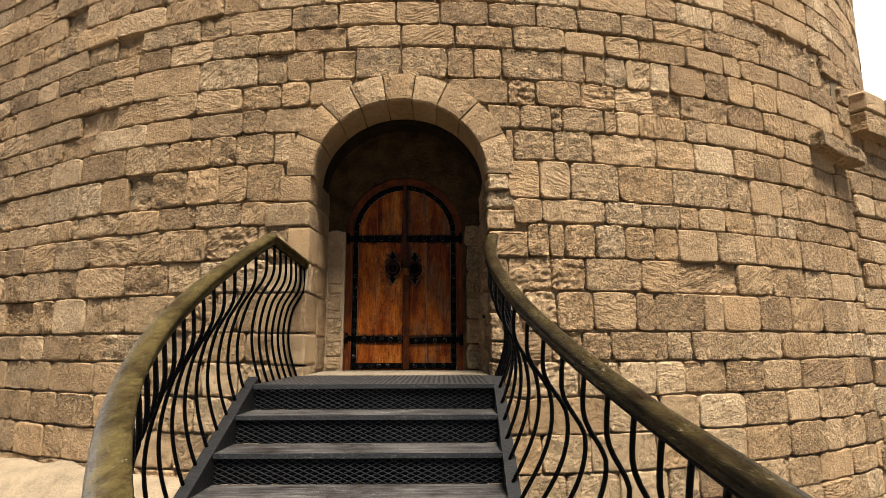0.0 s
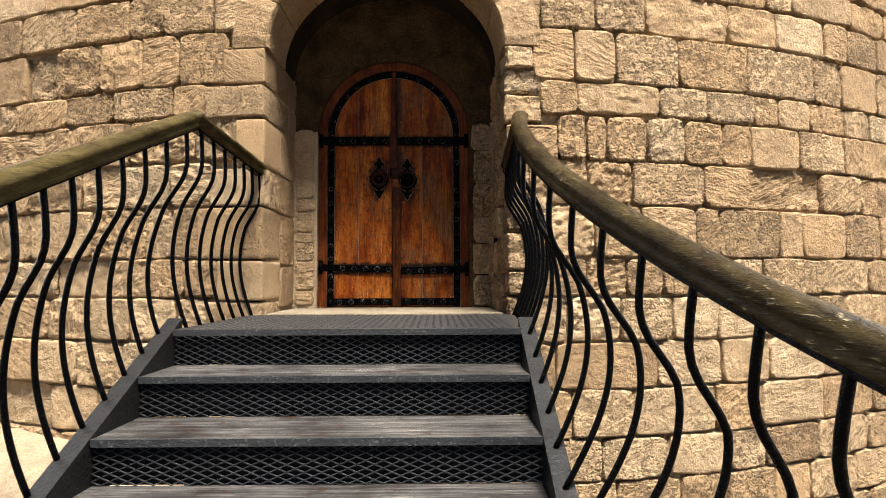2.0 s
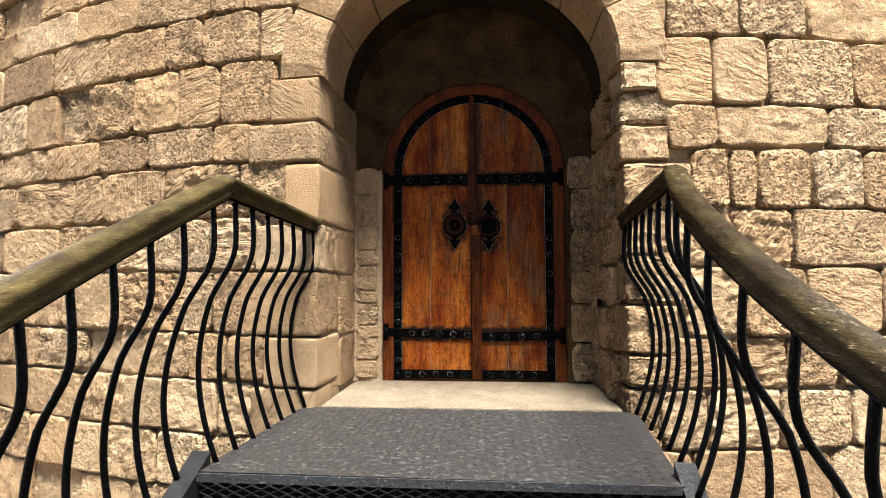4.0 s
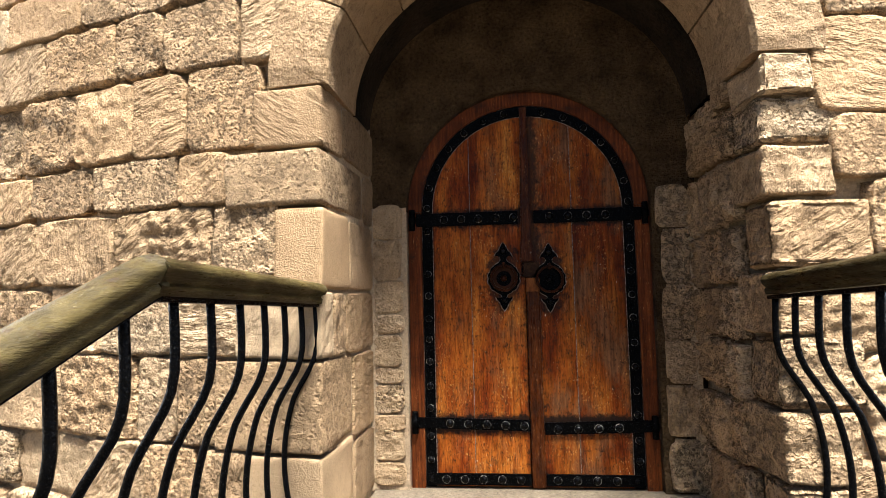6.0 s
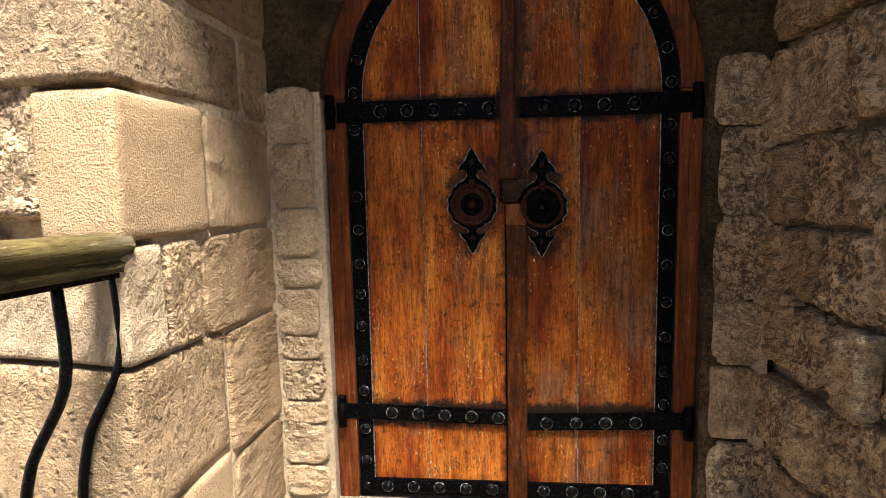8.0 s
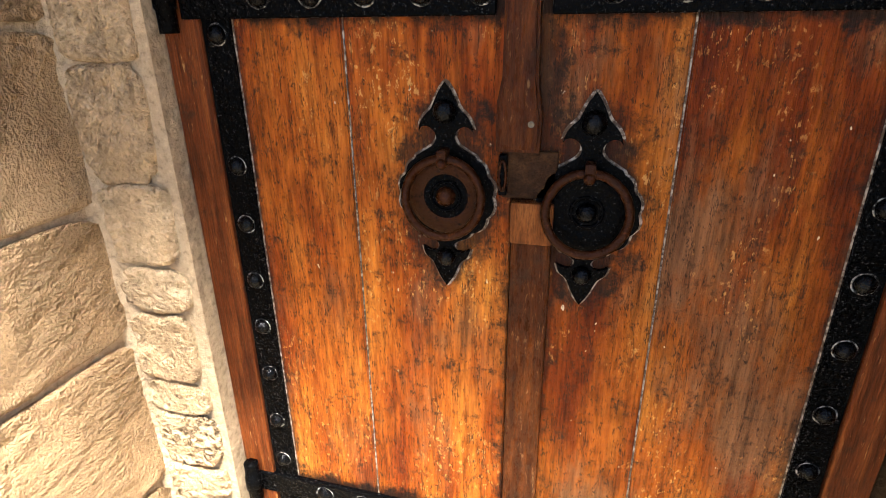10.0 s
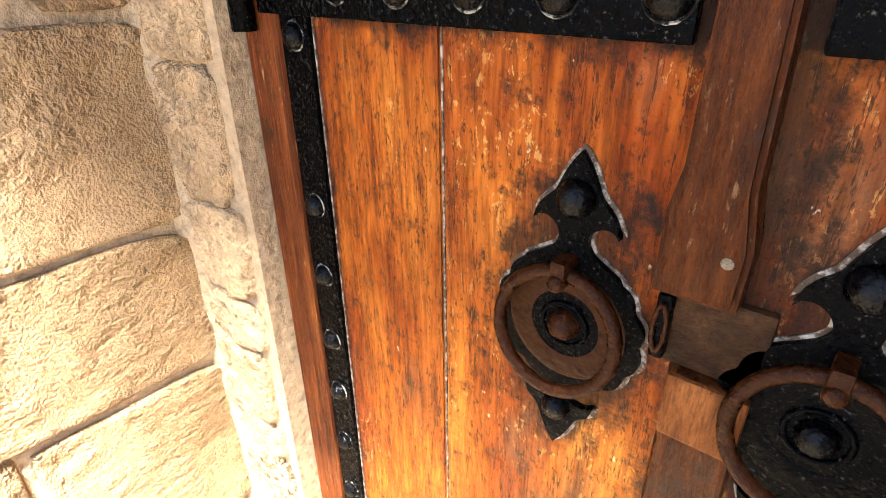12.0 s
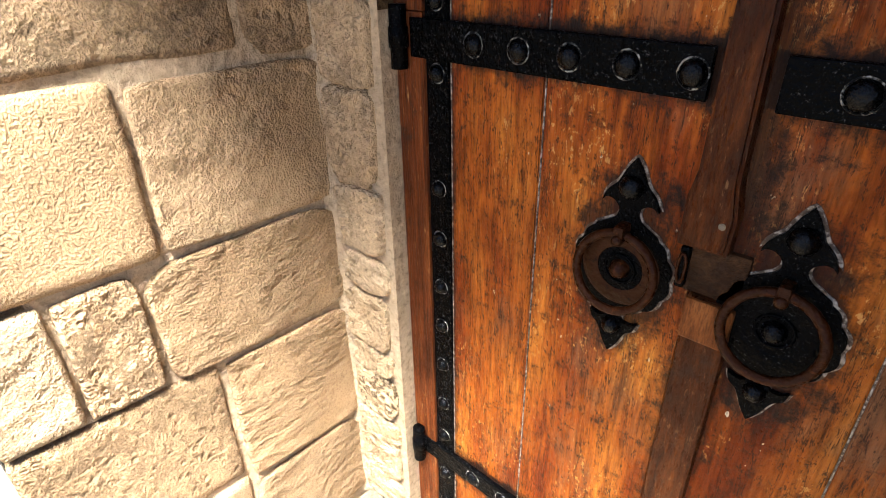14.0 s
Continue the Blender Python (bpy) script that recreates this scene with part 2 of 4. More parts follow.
def door_wood(name, dull):
    """Varnished planks: orange to red brown along the grain, flaked, dulled in patches, with black paint smeared round the ironwork."""
    m, tr, b = material(name, 0.34, 0, 0.09)
    rnd = tr.nodes.new("ShaderNodeObjectInfo").outputs["Random"]
    wide, grain = noise_tex(tr, place(tr, rnd, (9, 9, 2.0)), 1.0, 5, 0.6), noise_tex(tr, place(tr, rnd, (75, 75, 6)), 1.0, 7, 0.65)
    hair = noise_tex(tr, place(tr, rnd, (200, 200, 24)), 1.0, 2, 0.5)
    patch = noise_tex(tr, place(tr, rnd, (6, 6, 3.5)), 1.0, 6, 0.65)
    c = ramp(tr, wide, [(0.28, (0.075, 0.010, 0.003)), (0.42, (0.195, 0.036, 0.005)), (0.55, (0.34, 0.088, 0.010)), (0.72, (0.45, 0.158, 0.023))])
    c = mix(tr, "MULTIPLY", c, ramp(tr, patch, [(0.30, (0.34, 0.26, 0.22)), (0.48, (0.95, 0.9, 0.85)), (0.70, (1.2, 1.3, 1.25))]), 0.9)
    c = mix(tr, "MULTIPLY", c, ramp(tr, grain, [(0.28, (0.36, 0.28, 0.25)), (0.45, (0.93, 0.9, 0.88)), (0.68, (1.3, 1.4, 1.3))]), 0.9)
    c = mix(tr, "MULTIPLY", c, ramp(tr, hair, [(0.34, grey(0.32)), (0.5, grey(1.0)), (0.68, grey(1.5))]), 0.4)
    c = mix(tr, "MULTIPLY", c, grey(1.16 - 0.52 * dull), 1.0)
    worn = noise_tex(tr, place(tr, rnd, (5, 5, 2.2)), 1.0, 7, 0.7)
    c = mix(tr, "MIX", c, mix(tr, "MULTIPLY", (0.15, 0.072, 0.030), ramp(tr, grain, [(0.3, grey(0.35)), (0.65, grey(1.5))]), 1.0), maths(tr, "MULTIPLY", ramp(tr, worn, [(0.62 - 0.16 * dull, grey(0)), (0.74 - 0.16 * dull, grey(0.85))]), 0.5 + 0.5 * dull))
    flake = noise_tex(tr, place(tr, rnd, (110, 110, 60)), 1.0, 6, 0.72)
    peel = maths(tr, "MULTIPLY", ramp(tr, flake, [(0.575, grey(0)), (0.61, grey(0.9))]), ramp(tr, patch, [(0.50, grey(0.04)), (0.60, grey(1))]))
    c = mix(tr, "MIX", c, (0.56, 0.27, 0.075), peel)
    speck = ramp(tr, noise_tex(tr, place(tr, rnd, (70, 70, 40)), 1.0, 3, 0.5), [(0.735, grey(0)), (0.75, grey(0.9))])
    c = mix(tr, "MIX", c, (0.62, 0.48, 0.30), speck)
    check = ramp(tr, maths(tr, "ABSOLUTE", maths(tr, "SUBTRACT", noise_tex(tr, place(tr, rnd, (30, 30, 2.4)), 1.0, 6, 0.7), 0.5)), [(0.004, grey(0.85)), (0.016, grey(0))])
    c = mix(tr, "MIX", c, (0.020, 0.008, 0.005), maths(tr, "MULTIPLY", check, ramp(tr, flake, [(0.42, grey(0)), (0.55, grey(1))])))
    q = place(tr)
    grime = noise_tex(tr, q, 22, 9, 0.75)
    c = mix(tr, "MIX", c, (0.022, 0.012, 0.008), ramp(tr, grime, [(0.34, grey(0.92)), (0.45, grey(0))]))
    c = mix(tr, "MIX", c, (0.030, 0.014, 0.007), ramp(tr, noise_tex(tr, place(tr, rnd, (120, 120, 50)), 1.0, 7, 0.8), [(0.38, grey(0.85)), (0.44, grey(0))]))
    # black paint smeared off the plates and straps
    split = tr.nodes.new("ShaderNodeSeparateXYZ")
    tr.links.new(q, split.inputs[0])
    x, z = split.outputs[0], split.outputs[2]
    blur = maths(tr, "SUBTRACT", grime, 0.5)
    smears = []
    for cx, cz in ((-0.128, 1.104), (0.114, 1.092)):
        px = maths(tr, "MULTIPLY", maths(tr, "SUBTRACT", x, cx), 9.0)
        pz = maths(tr, "MULTIPLY", maths(tr, "SUBTRACT", z, cz), 4.8)
        d = maths(tr, "SQRT", maths(tr, "ADD", maths(tr, "MULTIPLY", px, px), maths(tr, "MULTIPLY", pz, pz)))
        smears.append(ramp(tr, maths(tr, "ADD", d, maths(tr, "MULTIPLY", blur, 2.0)), [(0.66, grey(0.8)), (0.98, grey(0))]))
    for cz in (1.433, 0.333):
        d = maths(tr, "ABSOLUTE", maths(tr, "SUBTRACT", z, cz))
        smears.append(ramp(tr, maths(tr, "ADD", d, maths(tr, "MULTIPLY", blur, 0.12)), [(0.037, grey(0.95)), (0.060, grey(0))]))
    d = maths(tr, "ABSOLUTE", maths(tr, "SUBTRACT", maths(tr, "ABSOLUTE", x), 0.539))
    smears.append(ramp(tr, maths(tr, "ADD", d, maths(tr, "MULTIPLY", blur, 0.07)), [(0.026, grey(0.9)), (0.045, grey(0))]))
    d = maths(tr, "ABSOLUTE", maths(tr, "SUBTRACT", x, 0.02))
    smears.append(ramp(tr, maths(tr, "ADD", d, maths(tr, "MULTIPLY", blur, 0.16)), [(0.030, grey(0.75)), (0.056, grey(0))]))
    black = smears[0]
    for k in smears[1:]:
        black = maths(tr, "MAXIMUM", black, k)
    c = mix(tr, "MIX", c, (0.012, 0.008, 0.006), black)
    tr.links.new(c, b.inputs["Base Color"])
    tr.links.new(ramp(tr, flake, [(0.35, grey(0.26)), (0.7, grey(0.6))]), b.inputs["Roughness"])
    bump(tr, b, maths(tr, "ADD", grain, maths(tr, "ADD", maths(tr, "MULTIPLY", flake, 0.6), maths(tr, "MULTIPLY", hair, 0.5))), 0.9, 0.006)
    return m


def metal_material(name, tone, worn, rough=0.42, metal=0.0, at=0.6, spec=0.45, grain=75):
    m, tr, b = material(name, rough, metal, spec)
    p = place(tr)
    n = noise_tex(tr, p, grain, 8, 0.72)
    c = mix(tr, "MIX", tone, worn, ramp(tr, n, [(at, grey(0)), (at + 0.12, grey(1))]))
    tr.links.new(c, b.inputs["Base Color"])
    tr.links.new(ramp(tr, n, [(0.35, grey(max(rough - 0.12, 0.05))), (0.7, grey(rough + 0.25))]), b.inputs["Roughness"])
    bump(tr, b, maths(tr, "ADD", noise_tex(tr, p, 70, 5, 0.6), maths(tr, "MULTIPLY", noise_tex(tr, p, 14, 3), 1.2)), 1.0, 0.005)
    return m


STONE = stone_material("sandstone block", False)
STONE_FAR = stone_material("sandstone masonry", True)
STONE_PALE = stone_material("pale newer sandstone", False, 0.25, 1.35, 0.4)
STONE_CUT = stone_material("dressed sandstone", False, 0.42, 1.0, 0.12)
STONE_TOOLED = stone_material("closely tooled sandstone", False, 0.42, 1.0, 1.1, 1.25, 0.4)
MORTAR = mortar_material("lime mortar", (0.44, 0.325, 0.20), 0.012, 0.82, 1.1)
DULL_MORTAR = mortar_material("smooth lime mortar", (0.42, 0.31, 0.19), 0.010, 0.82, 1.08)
# core mortar, darkened so that its colour carries the shade in the joints
OLD_MORTAR = mortar_material("old mortar darkened for joint shade", (0.22, 0.165, 0.10))
# brown render over the door, deepened to hold some of the niche's shade
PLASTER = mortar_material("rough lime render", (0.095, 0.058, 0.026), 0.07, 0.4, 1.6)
# vault render: the deep shade under the arch is put into its colour
VAULT_SHADE = mortar_material("rough render darkened for shade", (0.030, 0.020, 0.011), 0.05, 0.45, 1.5)
SILL = mortar_material("worn pale sill stone", (0.19, 0.15, 0.10))
EARTH = mortar_material("sandy bedrock", (0.25, 0.19, 0.12))
PAVING = mortar_material("dull trodden ground", (0.11, 0.092, 0.07))
JOINT_MORTAR = mortar_material("sandy joint mortar", (0.41, 0.295, 0.172), 0.018, 0.7, 1.12)
DOOR_WOOD = door_wood("varnished orange door planks", 0.4)
DULL_WOOD = door_wood("dulled brown door planks", 0.85)
BARE_WOOD = wood_material("bare orange stile wood", [(0.25, (0.06, 0.018, 0.004)), (0.5, (0.19, 0.060, 0.013)), (0.75, (0.33, 0.125, 0.032))], 0.5, (60, 60, 8.0))
FRAME_WOOD = wood_material("red brown door frame wood", [(0.25, (0.026, 0.006, 0.002)), (0.5, (0.112, 0.027, 0.006)), (0.75, (0.22, 0.066, 0.014))], 0.42, (85, 85, 4.0))
POST_WOOD = wood_material("dark worn meeting stile wood", [(0.25, (0.012, 0.003, 0.001)), (0.5, (0.046, 0.011, 0.002)), (0.75, (0.115, 0.032, 0.006))], 0.28, (60, 60, 7.0), (0.21, 0.11, 0.045), 0.60)
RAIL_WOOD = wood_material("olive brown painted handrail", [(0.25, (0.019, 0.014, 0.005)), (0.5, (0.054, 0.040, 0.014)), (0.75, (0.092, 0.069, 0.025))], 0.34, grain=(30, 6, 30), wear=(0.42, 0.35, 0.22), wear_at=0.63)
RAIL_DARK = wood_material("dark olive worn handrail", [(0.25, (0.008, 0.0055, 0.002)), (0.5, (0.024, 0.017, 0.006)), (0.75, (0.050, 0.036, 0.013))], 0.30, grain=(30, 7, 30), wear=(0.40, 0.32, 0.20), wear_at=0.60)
SCUFFED = wood_material("scuffed lock board wood", [(0.25, (0.012, 0.005, 0.002)), (0.5, (0.040, 0.017, 0.006)), (0.75, (0.095, 0.044, 0.016))], 0.5, (40, 40, 30), (0.36, 0.26, 0.15), 0.64)
STUD_IRON = metal_material("glossy black stud heads", (0.0012, 0.0012, 0.0013), (0.10, 0.09, 0.08), 0.2, 0.0, 0.66, 0.12, 260)
# low gloss: pale flecks hold worn paint and also glints put into colour
IRON = metal_material("black painted wrought iron", (0.0012, 0.0012, 0.0013), (0.08, 0.074, 0.068), 0.16, 0.0, 0.60, 0.07, 300)
DOOR_IRON = metal_material("black door iron with chips and painted glints", (0.0012, 0.0012, 0.0013), (0.10, 0.095, 0.088), 0.2, 0.0, 0.595, 0.025, 210)
RUST = metal_material("rust brown iron ring", (0.026, 0.0075, 0.002), (0.10, 0.030, 0.007), 0.26, 0.0, 0.58, 0.07)
BRASSY = metal_material("worn brown back plate", (0.034, 0.011, 0.003), (0.005, 0.003, 0.003), 0.42, 0.0, 0.54, 0.07)
STEEL = metal_material("dark grey painted steel", (0.008, 0.0075, 0.007), (0.034, 0.032, 0.03), 0.45, 0.0, 0.64, 0.25)
MESH_PAINT = metal_material("scuffed expanded metal", (0.026, 0.027, 0.028), (0.13, 0.125, 0.115), 0.55, 0.0, 0.56, 0.25)
STEEL_PLATE = metal_material("scuffed checker plate steel", (0.022, 0.0200, 0.018), (0.085, 0.078, 0.07), 0.6, 0.0, 0.54, 0.2, 40)
RIM = metal_material("pale scraped filler", (0.06, 0.035, 0.018), (0.40, 0.33, 0.25), 0.8, 0.0, 0.47)
STUD_GLINT = metal_material("pale glints round the studs", (0.004, 0.004, 0.004), (0.45, 0.41, 0.34), 0.7, 0.0, 0.49, 0.1)
BLACK = metal_material("black riser sheet", (0.004, 0.004, 0.005), (0.012, 0.012, 0.012), 0.6, 0.0, 0.6, 0.15)
TREAD = wood_material("grey worn tread boards", [(0.25, (0.012, 0.0115, 0.011)), (0.5, (0.042, 0.039, 0.036)), (0.75, (0.13, 0.12, 0.108))], 0.7, grain=(2.2, 60, 60), wear=(0.28, 0.25, 0.215), wear_at=0.58)

# ---- mesh helpers ----


def empty(name):
    return new(name)


def part(name, bm, mat, parent=None, label="", smooth=False):
    me = bpy.data.meshes.new(name)
    if isinstance(bm, tuple):
        me.from_pydata(bm[0], [], bm[1])
    else:
        bmesh.ops.recalc_face_normals(bm, faces=bm.faces)
        bm.to_mesh(me)
        bm.free()
    me.materials.append(mat)
    if smooth:
        me.polygons.foreach_set("use_smooth", [True] * len(me.polygons))
    ob = new(name, me)
    ob.parent = parent
    if label:
        ob["label"] = label
    return ob


def box(x0, x1, y0, y1, z0, z1, bevel=0.0, bm=None, segments=2):
    bm = bm or bmesh.new()
    got = bmesh.ops.create_cube(bm, size=1, matrix=Matrix.LocRotScale(((x0 + x1) / 2, (y0 + y1) / 2, (z0 + z1) / 2), None, (x1 - x0, y1 - y0, z1 - z0)))
    if bevel:
        bmesh.ops.bevel(bm, geom=list({e for v in got["verts"] for e in v.link_edges}), offset=bevel, segments=segments, affect="EDGES", profile=0.6)
    return bm


def tube(path, radius, sides=7, close=False):
    """Round bar along a line of places, as (verts, faces)."""
    verts, faces = [], []
    n = len(path)
    last = Vector((0, 0, 1))
    for k, c in enumerate(path):
        a, b = path[max(k - 1, 0)], path[min(k + 1, n - 1)]
        if close:
            a, b = path[k - 1], path[(k + 1) % n]
        d = (Vector(b) - Vector(a)).normalized()
        u = d.cross(Vector((0, 1, 0)) if abs(d.y) < 0.9 else Vector((1, 0, 0))).normalized()
        v = d.cross(u)
        r = radius(k / (n - 1)) if callable(radius) else radius
        for j in range(sides):
            t = 2 * math.pi * j / sides
            verts.append(Vector(c) + r * (math.cos(t) * u + math.sin(t) * v))
    for k in range(n if close else n - 1):
        for j in range(sides):
            i, i2 = k * sides, ((k + 1) % n) * sides
            faces.append((i + j, i + (j + 1) % sides, i2 + (j + 1) % sides, i2 + j))
    if not close:
        faces += [tuple(range(sides))[::-1], tuple(range((n - 1) * sides, n * sides))]
    return verts, faces


def plate(outline, y_front, y_back, bevel=0.0):
    """A flat thing with that outline of (x, z), facing -y."""
    bm = bmesh.new()
    f = bm.faces.new([bm.verts.new((x, y_front, z)) for x, z in outline])
    got = bmesh.ops.extrude_face_region(bm, geom=[f])
    bmesh.ops.translate(bm, verts=[v for v in got["geom"] if isinstance(v, bmesh.types.BMVert)], vec=(0, y_back - y_front, 0))
    if bevel:
        edges = [e for e in bm.edges if all(abs(v.co.y - y_front) < 1e-6 for v in e.verts)]
        bmesh.ops.bevel(bm, geom=edges, offset=bevel, segments=2, affect="EDGES")
    return bm


def dome(x, y, z, r, h, rings=4, sides=12):
    """A stud head that rises by h towards -y."""
    verts, faces = [], []
    for k in range(rings):
        a = math.pi / 2 * k / rings
        for j in range(sides):
            t = 2 * math.pi * j / sides
            verts.append((x + r * math.cos(a) * math.cos(t), y - h * math.sin(a), z + r * math.cos(a) * math.sin(t)))
    verts.append((x, y - h, z))
    for k in range(rings - 1):
        for j in range(sides):
            faces.append((k * sides + j, k * sides + (j + 1) % sides, (k + 1) * sides + (j + 1) % sides, (k + 1) * sides + j))
    top = (rings - 1) * sides
    faces += [(top + j, top + (j + 1) % sides, len(verts) - 1) for j in range(sides)]
    return verts, faces


def ease(v):
    v = min(max(v, 0.0), 1.0)
    return v * v * (3 - 2 * v)


def block(at, u0, u1, v0, v1, rnd, gap=0.011, deep=0.07, edge=0.018, proud=0.012, rough=0.008, fine=False, round_off=0.045):
    """A rough stone: at(u, v, out) lays it on its wall; its outline is uneven and its edges worn."""
    w, h = u1 - u0, v1 - v0
    c = min(0.3 * min(w, h), round_off) * rnd.uniform(0.5, 1.1)
    lift = rnd.uniform(0.15, 1.6) * proud

    def j(k=1.0):
        return rnd.uniform(-1, 1) * rough * k

    gl, gr, gb, gt = (gap * rnd.uniform(0.3, 1.3) for _ in range(4))
    a0, a1, b0, b1 = u0 + gl, u1 - gr, v0 + gb, v1 - gt
    ring = [(a0 + c, b0 + j(0.5)), ((a0 + a1) / 2 + j(), b0 + j(0.8)), (a1 - c, b0 + j(0.5)), (a1 + j(0.5), b0 + c), (a1 + j(0.8), (b0 + b1) / 2), (a1 + j(0.5), b1 - c),
            (a1 - c, b1 + j(0.5)), ((a0 + a1) / 2 + j(), b1 + j(0.8)), (a0 + c, b1 + j(0.5)), (a0 + j(0.5), b1 - c), (a0 + j(0.8), (b0 + b1) / 2), (a0 + j(0.5), b0 + c)]
    if fine:
        ring2 = []
        for k, p in enumerate(ring):
            q = ring[(k + 1) % len(ring)]
            ring2 += [p, ((p[0] + q[0]) / 2 + j(0.7), (p[1] + q[1]) / 2 + j(0.7))]
        ring = ring2
    mu, mv = (a0 + a1) / 2, (b0 + b1) / 2
    n = len(ring)
    verts, faces = [], []

    def inset(p, d):
        du, dv = mu - p[0], mv - p[1]
        return (p[0] + math.copysign(min(d, abs(du) * 0.8), du), p[1] + math.copysign(min(d, abs(dv) * 0.8), dv))

    rows = [(0, -deep), (0, -0.6 * edge + lift * 0.3), (edge * 0.35, lift * 0.75 - 0.15 * edge), (edge * 1.1, lift)]
    if fine:
        rows.append((0.35 * min(w, h) * 0.6, lift + 0.002))
    for k, (d, out) in enumerate(rows):
        for p in ring:
            s, t = inset(p, d)
            verts.append(at(s, t, out + (j(0.6) if k > 1 else 0)))
    verts.append(at(mu, mv, lift + j(0.5)))
    for k in range(len(rows) - 1):
        for i in range(n):
            faces.append((k * n + i, k * n + (i + 1) % n, (k + 1) * n + (i + 1) % n, (k + 1) * n + i))
    top = (len(rows) - 1) * n
    faces += [(top + i, top + (i + 1) % n, len(verts) - 1) for i in range(n)]
    return verts, faces


def rough_block(at, u0, u1, v0, v1, rnd, cell=0.035, gap=0.009, deep=0.08, edge=0.016, lift=0.01, rough=0.006, wander=0.008, erode=0.0):
    """A stone with an uneven face: a grid laid on its wall by at(u, v, out), worn down along its edges."""
    gl, gr, gb, gt = (gap * rnd.uniform(0.3, 1.3) for _ in range(4))
    a0, a1, b0, b1 = u0 + gl, u1 - gr, v0 + gb, v1 - gt
    w, h = a1 - a0, b1 - b0
    nu, nv = max(6, min(36, 2 + int(w / cell))), max(6, min(26, 2 + int(h / cell)))
    seed = Vector((rnd.uniform(0, 90), rnd.uniform(0, 90), 0))
    corner = [rnd.uniform(0.1, 1.0) * min(0.03, 0.2 * min(w, h)) for _ in range(4)]
    verts, faces = [], []

    def spread(n, length):
        """Even steps between two narrow worn borders."""
        e = min(edge * 0.55 / length, 0.08)
        return [0.0, e] + [1.8 * e + (1 - 3.6 * e) * k / (n - 4) for k in range(n - 3)] + [1 - e, 1.0]

    for j, fv in enumerate(spread(nv, h)):
        for i, fu in enumerate(spread(nu, w)):
            u, v = a0 + w * fu, b0 + h * fv
            q = Vector((u * 6, v * 6, 0)) + seed
            du = wander * noise.noise(q)
            dv = wander * noise.noise(q + Vector((31, 7, 0)))
            k = (0 if fu < 0.5 else 1) + (0 if fv < 0.5 else 2)
            pull = corner[k] * (abs(2 * fu - 1) * abs(2 * fv - 1)) ** 6
            su, sv = (1 if fu < 0.5 else -1), (1 if fv < 0.5 else -1)
            rim_row = i in (0, nu) or j in (0, nv)
            chip = 0.5 + noise.noise(q * 2.1 + Vector((0, 50, 0)))
            lump = rough * (0.9 * noise.noise(q * 1.1) + 0.7 * noise.noise(q * 3.1 + Vector((5, 0, 0))) + 0.6 * noise.noise(Vector((q.x * 5, q.y * 9, 0))) + (0.4 * noise.noise(Vector((q.x * 9, q.y * 14, 3))) if cell < 0.02 else 0.0))
            if erode:
                beds = noise.noise(Vector((q.x * 0.7, q.y * 4.0, 7))) + 0.7 * noise.noise(Vector((q.x * 3.4, q.y * 6.5, 11)))
                lump -= erode * ease((beds - 0.10) / 0.30)
            verts.append(at(u + du + su * pull, v + dv + sv * pull, lift + lump - (edge * max(chip, 0.25) if rim_row else 0.0)))
    for j in range(nv):
        for i in range(nu):
            k = j * (nu + 1) + i
            faces.append((k, k + 1, k + nu + 2, k + nu + 1))
    rim = list(range(nu + 1)) + [j * (nu + 1) + nu for j in range(1, nv + 1)] + [nv * (nu + 1) + i for i in range(nu - 1, -1, -1)] + [j * (nu + 1) for j in range(nv - 1, 0, -1)]
    base = len(verts)
    for k in rim:
        j, i = divmod(k, nu + 1)
        verts.append(at(a0 + w * i / nu, b0 + h * j / nv, -deep))
    m = len(rim)
    for k in range(m):
        faces.append((rim[k], base + k, base + (k + 1) % m, rim[(k + 1) % m]))
    return verts, faces


def joined(pieces):
    verts, faces = [], []
    for v, f in pieces:
        k = len(verts)
        verts += v
        faces += [tuple(i + k for i in q) for q in f]
    return verts, faces


# ---- ground ----


def ground_sheet():
    """Ground that falls away on the right of the stairs."""
    line = [-400, -60] + [-12 + 0.5 * k for k in range(49)] + [60, 400]
    n = len(line)
    verts = [(x, y, -1.5 - 0.55 * ease((x - 1.2) / 1.4) * ease((y + 5.0) / 1.8) + 0.02 * noise.noise(Vector((x * 0.9, y * 0.9, 0)))) for y in line for x in line]
    return verts, [(j * n + i, j * n + i + 1, (j + 1) * n + i + 1, (j + 1) * n + i) for j in range(n - 1) for i in range(n - 1)]


tagged(part("ground", ground_sheet(), PAVING, None, "", True), "dull trodden stone ground round the tower", "ground", kind="structure")

# ---- tower wall ----
CX, RAD, FACE = 0.25, 9.1, -0.872
CY = FACE + RAD
LOW, HIGH = -2.15, 7.4
DOOR_X, SPRING, RISE = 0.852, 1.925, 0.755      # opening: half width, spring line, rise of the arch
RING = 0.285                                   # depth of the arch stones


def on_tower(s, z, out=0.0):
    a, r = s / RAD, RAD + out + 0.06 * max(0.0, -4.5 - s) ** 2
    return Vector((CX + r * math.sin(a), CY - r * math.cos(a), z))


def arch_z(x, grow=0.0):
    k = 1 - (x / (DOOR_X + grow)) ** 2
    return SPRING + (RISE + grow) * math.sqrt(k) if k > 0 else None


tower = tagged(empty("wall_tower"), "round tower wall of weathered honey sandstone blocks", "wall", kind="structure")


